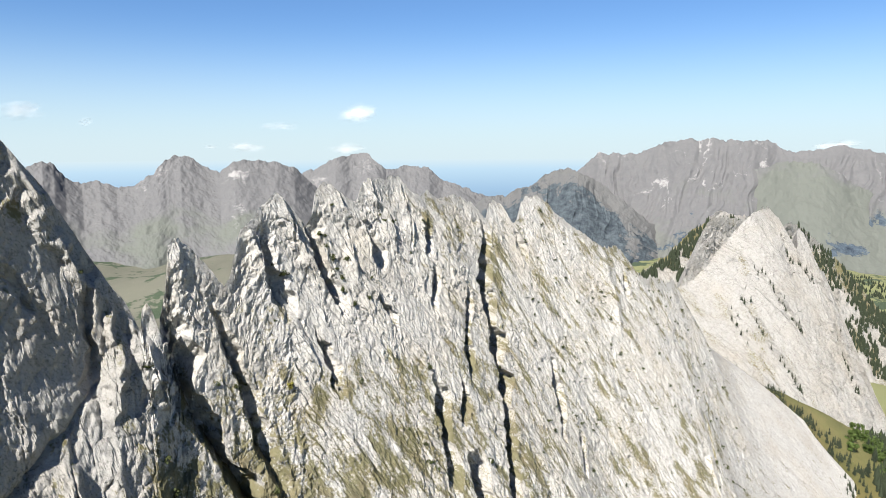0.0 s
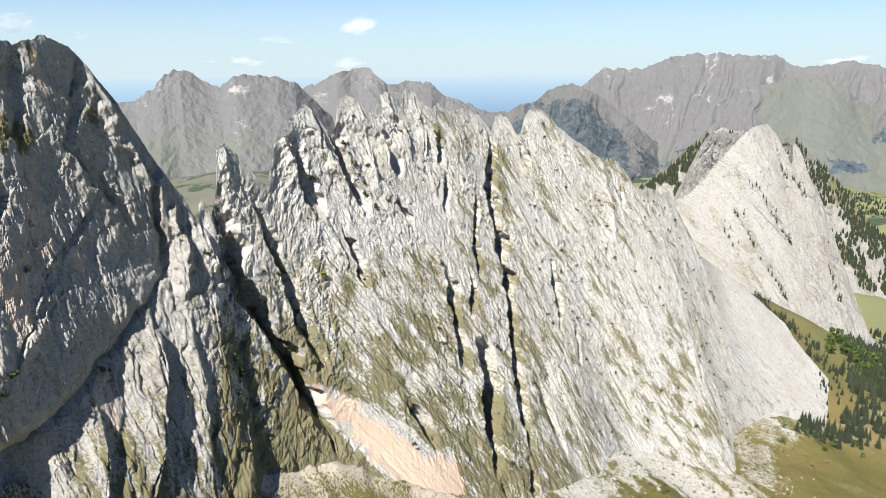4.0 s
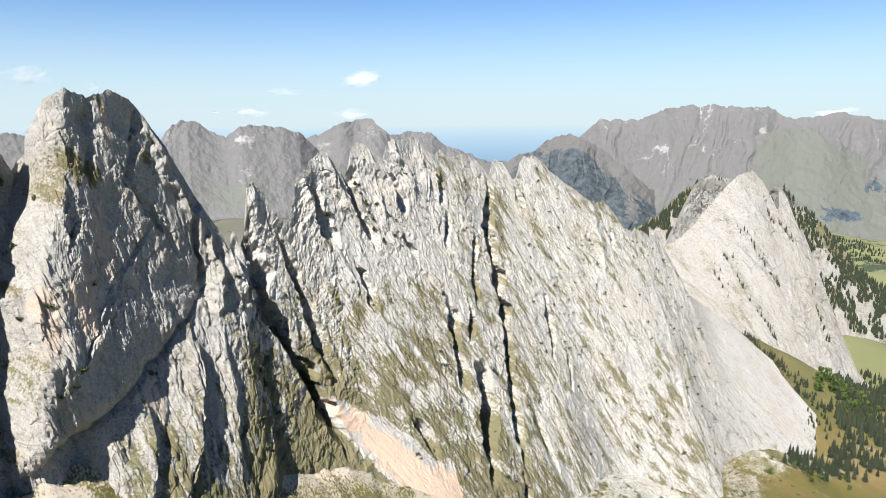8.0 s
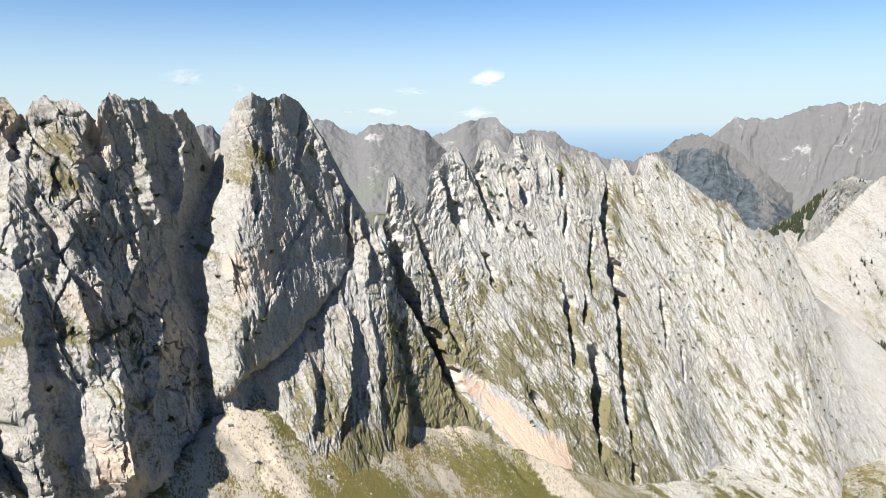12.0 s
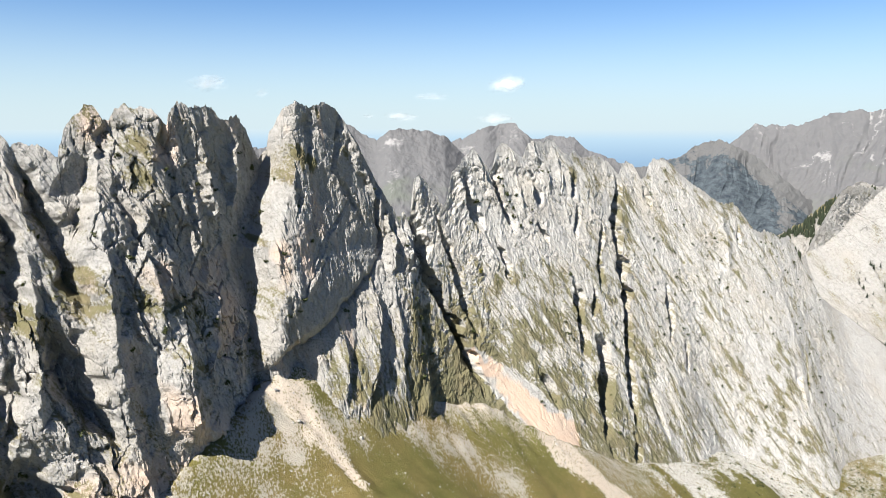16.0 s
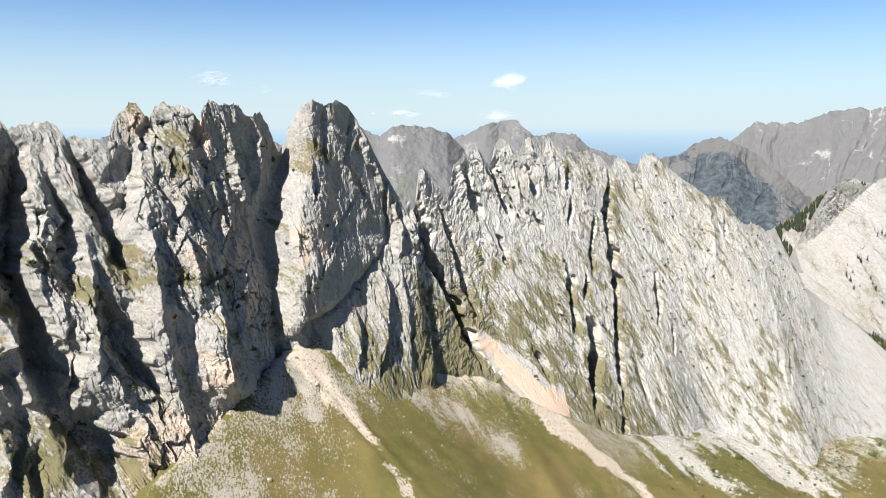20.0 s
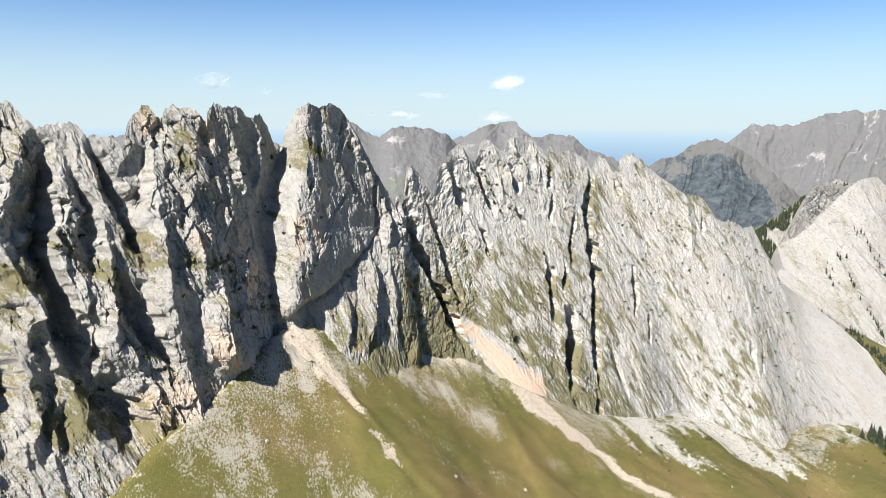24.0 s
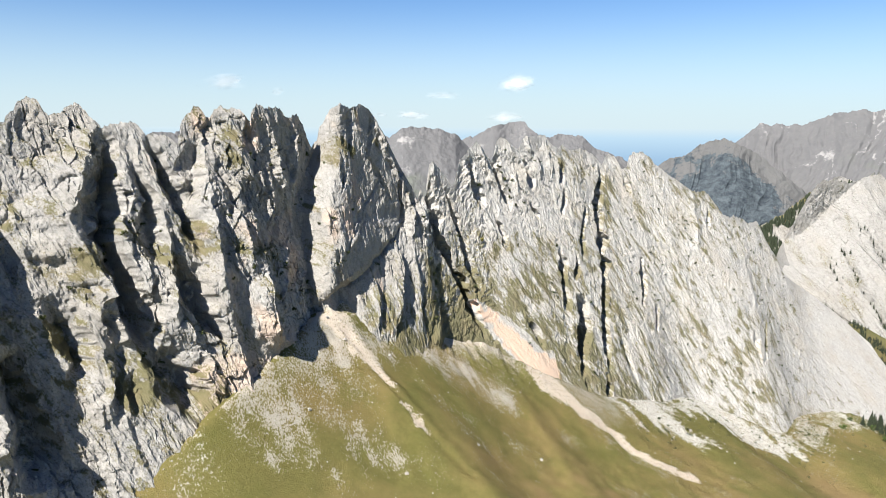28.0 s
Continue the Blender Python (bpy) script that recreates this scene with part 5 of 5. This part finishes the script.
# dwarf pines on the ridge
spots = [(319, 212, 4.5), (377, 193, 6), (376, 199, 5), (374, 188, 4), (352, 266, 3), (300, 246, 2.5), (296, 262, 2.5), (186, 262, 2.6), (150, 240, 4), (154, 236, 4), (158, 196, 4), (170, 190, 3.5)]
spots += [(467 + 0.35 * (272 - z) + rnd.gauss(0, 1), z, rnd.uniform(3, 5)) for z in (266, 261, 256, 251, 247, 242, 236)]
for _ in range(280):
    s = rnd.choice((rnd.uniform(370, 640), rnd.uniform(640, 900), rnd.uniform(640, 880), rnd.uniform(100, 290)))
    lo, hi = float(MAIN.col(s, 5)), float(MAIN.top(s))
    spots.append((s, rnd.uniform(lo + 6, hi - 6), rnd.uniform(1.5, 3.9)))
for s, z, size in spots:
    p = on_wall(MAIN, s, z, FEATS, LEAN, AMP)
    plant(scrub, p.x, p.y, p.z - 0.25 * size, size)
p = on_wall(MAIN, 436, 214, FEATS, LEAN, AMP)
tagged(new("yellow_shrub", leafy(99, YELLOW, 150, 0.8, "yellow_shrub")), "yellowing shrub in a rock cleft", "shrub").matrix_basis = Matrix.Translation(p - Vector((0, 0, 1))) @ Matrix.Scale(4.2, 4)

# shrubs on and below the white scree
spots = []
while len(spots) < 330:
    s, d = rnd.uniform(560, 960), abs(rnd.gauss(26, 18))
    ox, oy = MAIN.out(s)
    spots.append((float(MAIN.col(s, 3) + ox * d), float(MAIN.col(s, 4) + oy * d)))
scatter(shrub, spots, 0.9, 2.8, 0.12)


# ---- woods too thick to count: one mesh each ----
def wood_stuff(name, spots, label):
    v, f = [], []
    for x, y, z, h in spots:
        c, r = len(v), h * rnd.uniform(0.16, 0.24)
        a0 = rnd.random() * 6.28
        for zz, rr in ((0.08, 1.0), (0.45, 0.62), (0.42, 0.85), (0.75, 0.35)):
            v += [(x + r * rr * rnd.uniform(0.75, 1.2) * math.cos(a0 + i * 1.2566), y + r * rr * rnd.uniform(0.75, 1.2) * math.sin(a0 + i * 1.2566), z + h * zz) for i in range(5)]
        v.append((x, y, z + h))
        for k in (0, 2):
            f += [(c + 5 * k + i, c + 5 * k + (i + 1) % 5, c + 5 * k + 5 + (i + 1) % 5, c + 5 * k + 5 + i) for i in range(5)]
        f += [(c + 15 + i, c + 15 + (i + 1) % 5, c + 20) for i in range(5)]
    tagged(new(name, mesh_from(name, v, f, NEEDLES)), label, "woods", kind="stuff")


def wall_spots(R, n, k, amp, keep, lo, hi, lean):
    out = []
    st = np.random.RandomState(3)
    s = st.uniform(2, R.length - 2, (n, 1))
    u = st.uniform(0.0, 0.95, (n, 1))
    top, foot = R.top(s) - 3, R.col(s, 5)
    z = top + (foot - top) * u
    x, y = R.place(s, z)
    ox, oy = R.out(s)
    d = relief(R, s, z, amp, lean, k) * np.clip((R.top(s) - z) / (8 * k), 0.4, 1)
    ok = keep(s, z)
    for i in np.where(ok[:, 0])[0]:
        out.append((float((x + ox * d)[i, 0]), float((y + oy * d)[i, 0]), float((z + 0.12 * d)[i, 0]) - 1.0, rnd.uniform(lo, hi)))
    return out


wood_stuff("conifer_wood", wall_spots(WOODED, 5200, 2.2, 0.8, lambda s, z: fbm(s / 30, z / 30, 3.0, 3) > -0.3, 6, 12, 0.6), "dark conifers covering a rocky ridge")
wood_stuff("conifer_wood", wall_spots(HILL, 2600, 2.2, 0.6, lambda s, z: fbm(s / 30, z / 30, 5.0, 3) > -0.35, 8, 14, 0.6), "dense dark conifer wood on a shoulder")
wx, wy = np.random.RandomState(6).uniform(430, 780, 2600), np.random.RandomState(7).uniform(690, 1010, 2600)
s2, d2 = foot_field(MASSIF, wx, wy)
ok = (d2 > 6) & (wx > 0.55 * wy + 40) & (fbm(wx / 60, wy / 60, 12.0, 2) > -0.25) & (np.hypot(wx - 468, wy - 790) > 26)
wx, wy = wx[ok], wy[ok]
wood_stuff("conifer_wood", [(float(a), float(b), float(c) - 0.5, rnd.uniform(8, 17)) for a, b, c in zip(wx, wy, ground_height(wx, wy)[0])], "thick dark spruce wood below the cliffs")
st = np.random.RandomState(8)
vx, vy = st.uniform(480, 1500, 9000), st.uniform(760, 2700, 9000)
ok = (fbm(vx / 160, vy / 160, 44.0, 3) > 0.12) & (vx > 0.5 * vy - 60) & (vx < 0.95 * vy + 60)
vx, vy = vx[ok], vy[ok]
vz = ground_height(vx, vy)[0]
s2, d2 = foot_field(MASSIF, vx, vy)
s3, d3 = foot_field(HILL, vx, vy)
wood_stuff("valley_wood", [(float(a), float(b), float(c) - 0.5, rnd.uniform(9, 16)) for a, b, c, e, g in zip(vx, vy, vz, d2, d3) if e > 4 or g > 4 or b > 1350], "scattered conifers and copses across the valley")


# ---- stones ----
def pebble(seed):
    rs = random.Random(seed)
    v = [(rs.uniform(0.35, 0.6) * a, rs.uniform(0.35, 0.6) * b, rs.uniform(0.3, 0.5) * c) for a in (-1, 1) for b in (-1, 1) for c in (-1, 1)]
    v += [(rs.uniform(0.55, 0.7), 0, 0.05), (-rs.uniform(0.55, 0.7), 0.05, 0), (0, 0.6, 0.1), (0.05, -0.62, 0), (0.05, 0.02, rs.uniform(0.5, 0.7))]
    bm = bmesh.new()
    for p in v:
        bm.verts.new(p)
    bmesh.ops.convex_hull(bm, input=bm.verts)
    bm.verts.ensure_lookup_table()
    used = [p for p in bm.verts if p.link_faces]
    idx = {p: i for i, p in enumerate(used)}
    out = [tuple(p.co) for p in used], [tuple(idx[p] for p in q.verts) for q in bm.faces]
    bm.free()
    return out


PEBBLES = [pebble(i) for i in range(6)]
STONE = rock_material("loose_stone", 2.0)


def stones_stuff(name, spots, lo, hi, label):
    a = np.array(spots, float)
    z = ground_height(a[:, 0], a[:, 1])[0]
    v, f = [], []
    for (x, y), h in zip(spots, z):
        pv, pf = rnd.choice(PEBBLES)
        k, c, g = lo + (hi - lo) * rnd.random() ** 3, len(v), rnd.random() * 6.28
        ca, sa = math.cos(g) * k, math.sin(g) * k
        v += [(x + ca * p[0] - sa * p[1], y + sa * p[0] + ca * p[1], h + k * (p[2] + 0.15)) for p in pv]
        f += [tuple(c + i for i in q) for q in pf]
    me = mesh_from(name, v, f, STONE)
    me.attributes.new("turf", "FLOAT", "POINT").data.foreach_set("value", np.full(len(v), -1.0, np.float32))
    tagged(new(name, me), label, "stones", kind="stuff")


def ground_spots(n, box, keep, seed):
    st = np.random.RandomState(seed)
    x, y = st.uniform(box[0], box[1], n), st.uniform(box[2], box[3], n)
    z, s, d = ground_height(x, y)
    ok = (d > 1) & keep(ground_marks(x, y, z, s, d), st.uniform(0, 1, n))
    return list(zip(x[ok].tolist(), y[ok].tolist()))


stones_stuff("meadow_stones", ground_spots(26000, (-170, 130, 20, 330), lambda m, r: r < np.clip(1.0 * m["stones"], 0.0015, 0.5), 1), 0.15, 0.65, "pale limestone stones lying in the turf")
stones_stuff("scree_stones", ground_spots(30000, (40, 330, 240, 600), lambda m, r: r < 0.004 + 0.5 * m["scree"], 2), 0.25, 1.1, "white broken stones of a scree fan")
boulder_meshes = []
for pv, pf in PEBBLES:
    me = mesh_from("boulder", pv, pf, STONE)
    me.attributes.new("turf", "FLOAT", "POINT").data.foreach_set("value", np.full(len(pv), -1.0, np.float32))
    boulder_meshes.append(me)
spots = ground_spots(1500, (-160, 300, 30, 560), lambda m, r: r < np.clip(m["scree"] + 0.4 * m["stones"], 0, 1), 4)[:90]
bz = ground_height(np.array([p[0] for p in spots]), np.array([p[1] for p in spots]))[0]
for (x, y), z in zip(spots, bz):
    k = rnd.uniform(0.8, 1.9)
    ob = new("boulder", rnd.choice(boulder_meshes))
    ob.matrix_basis = Matrix.Translation((x, y, float(z) + 0.12 * k)) @ Matrix.Rotation(rnd.random() * 6.28, 4, "Z") @ Matrix.Diagonal((k, k * rnd.uniform(0.7, 1), k * rnd.uniform(0.6, 1), 1))
    tagged(ob, "pale angular limestone boulder on the slope", "boulder", "boulders on the slope")
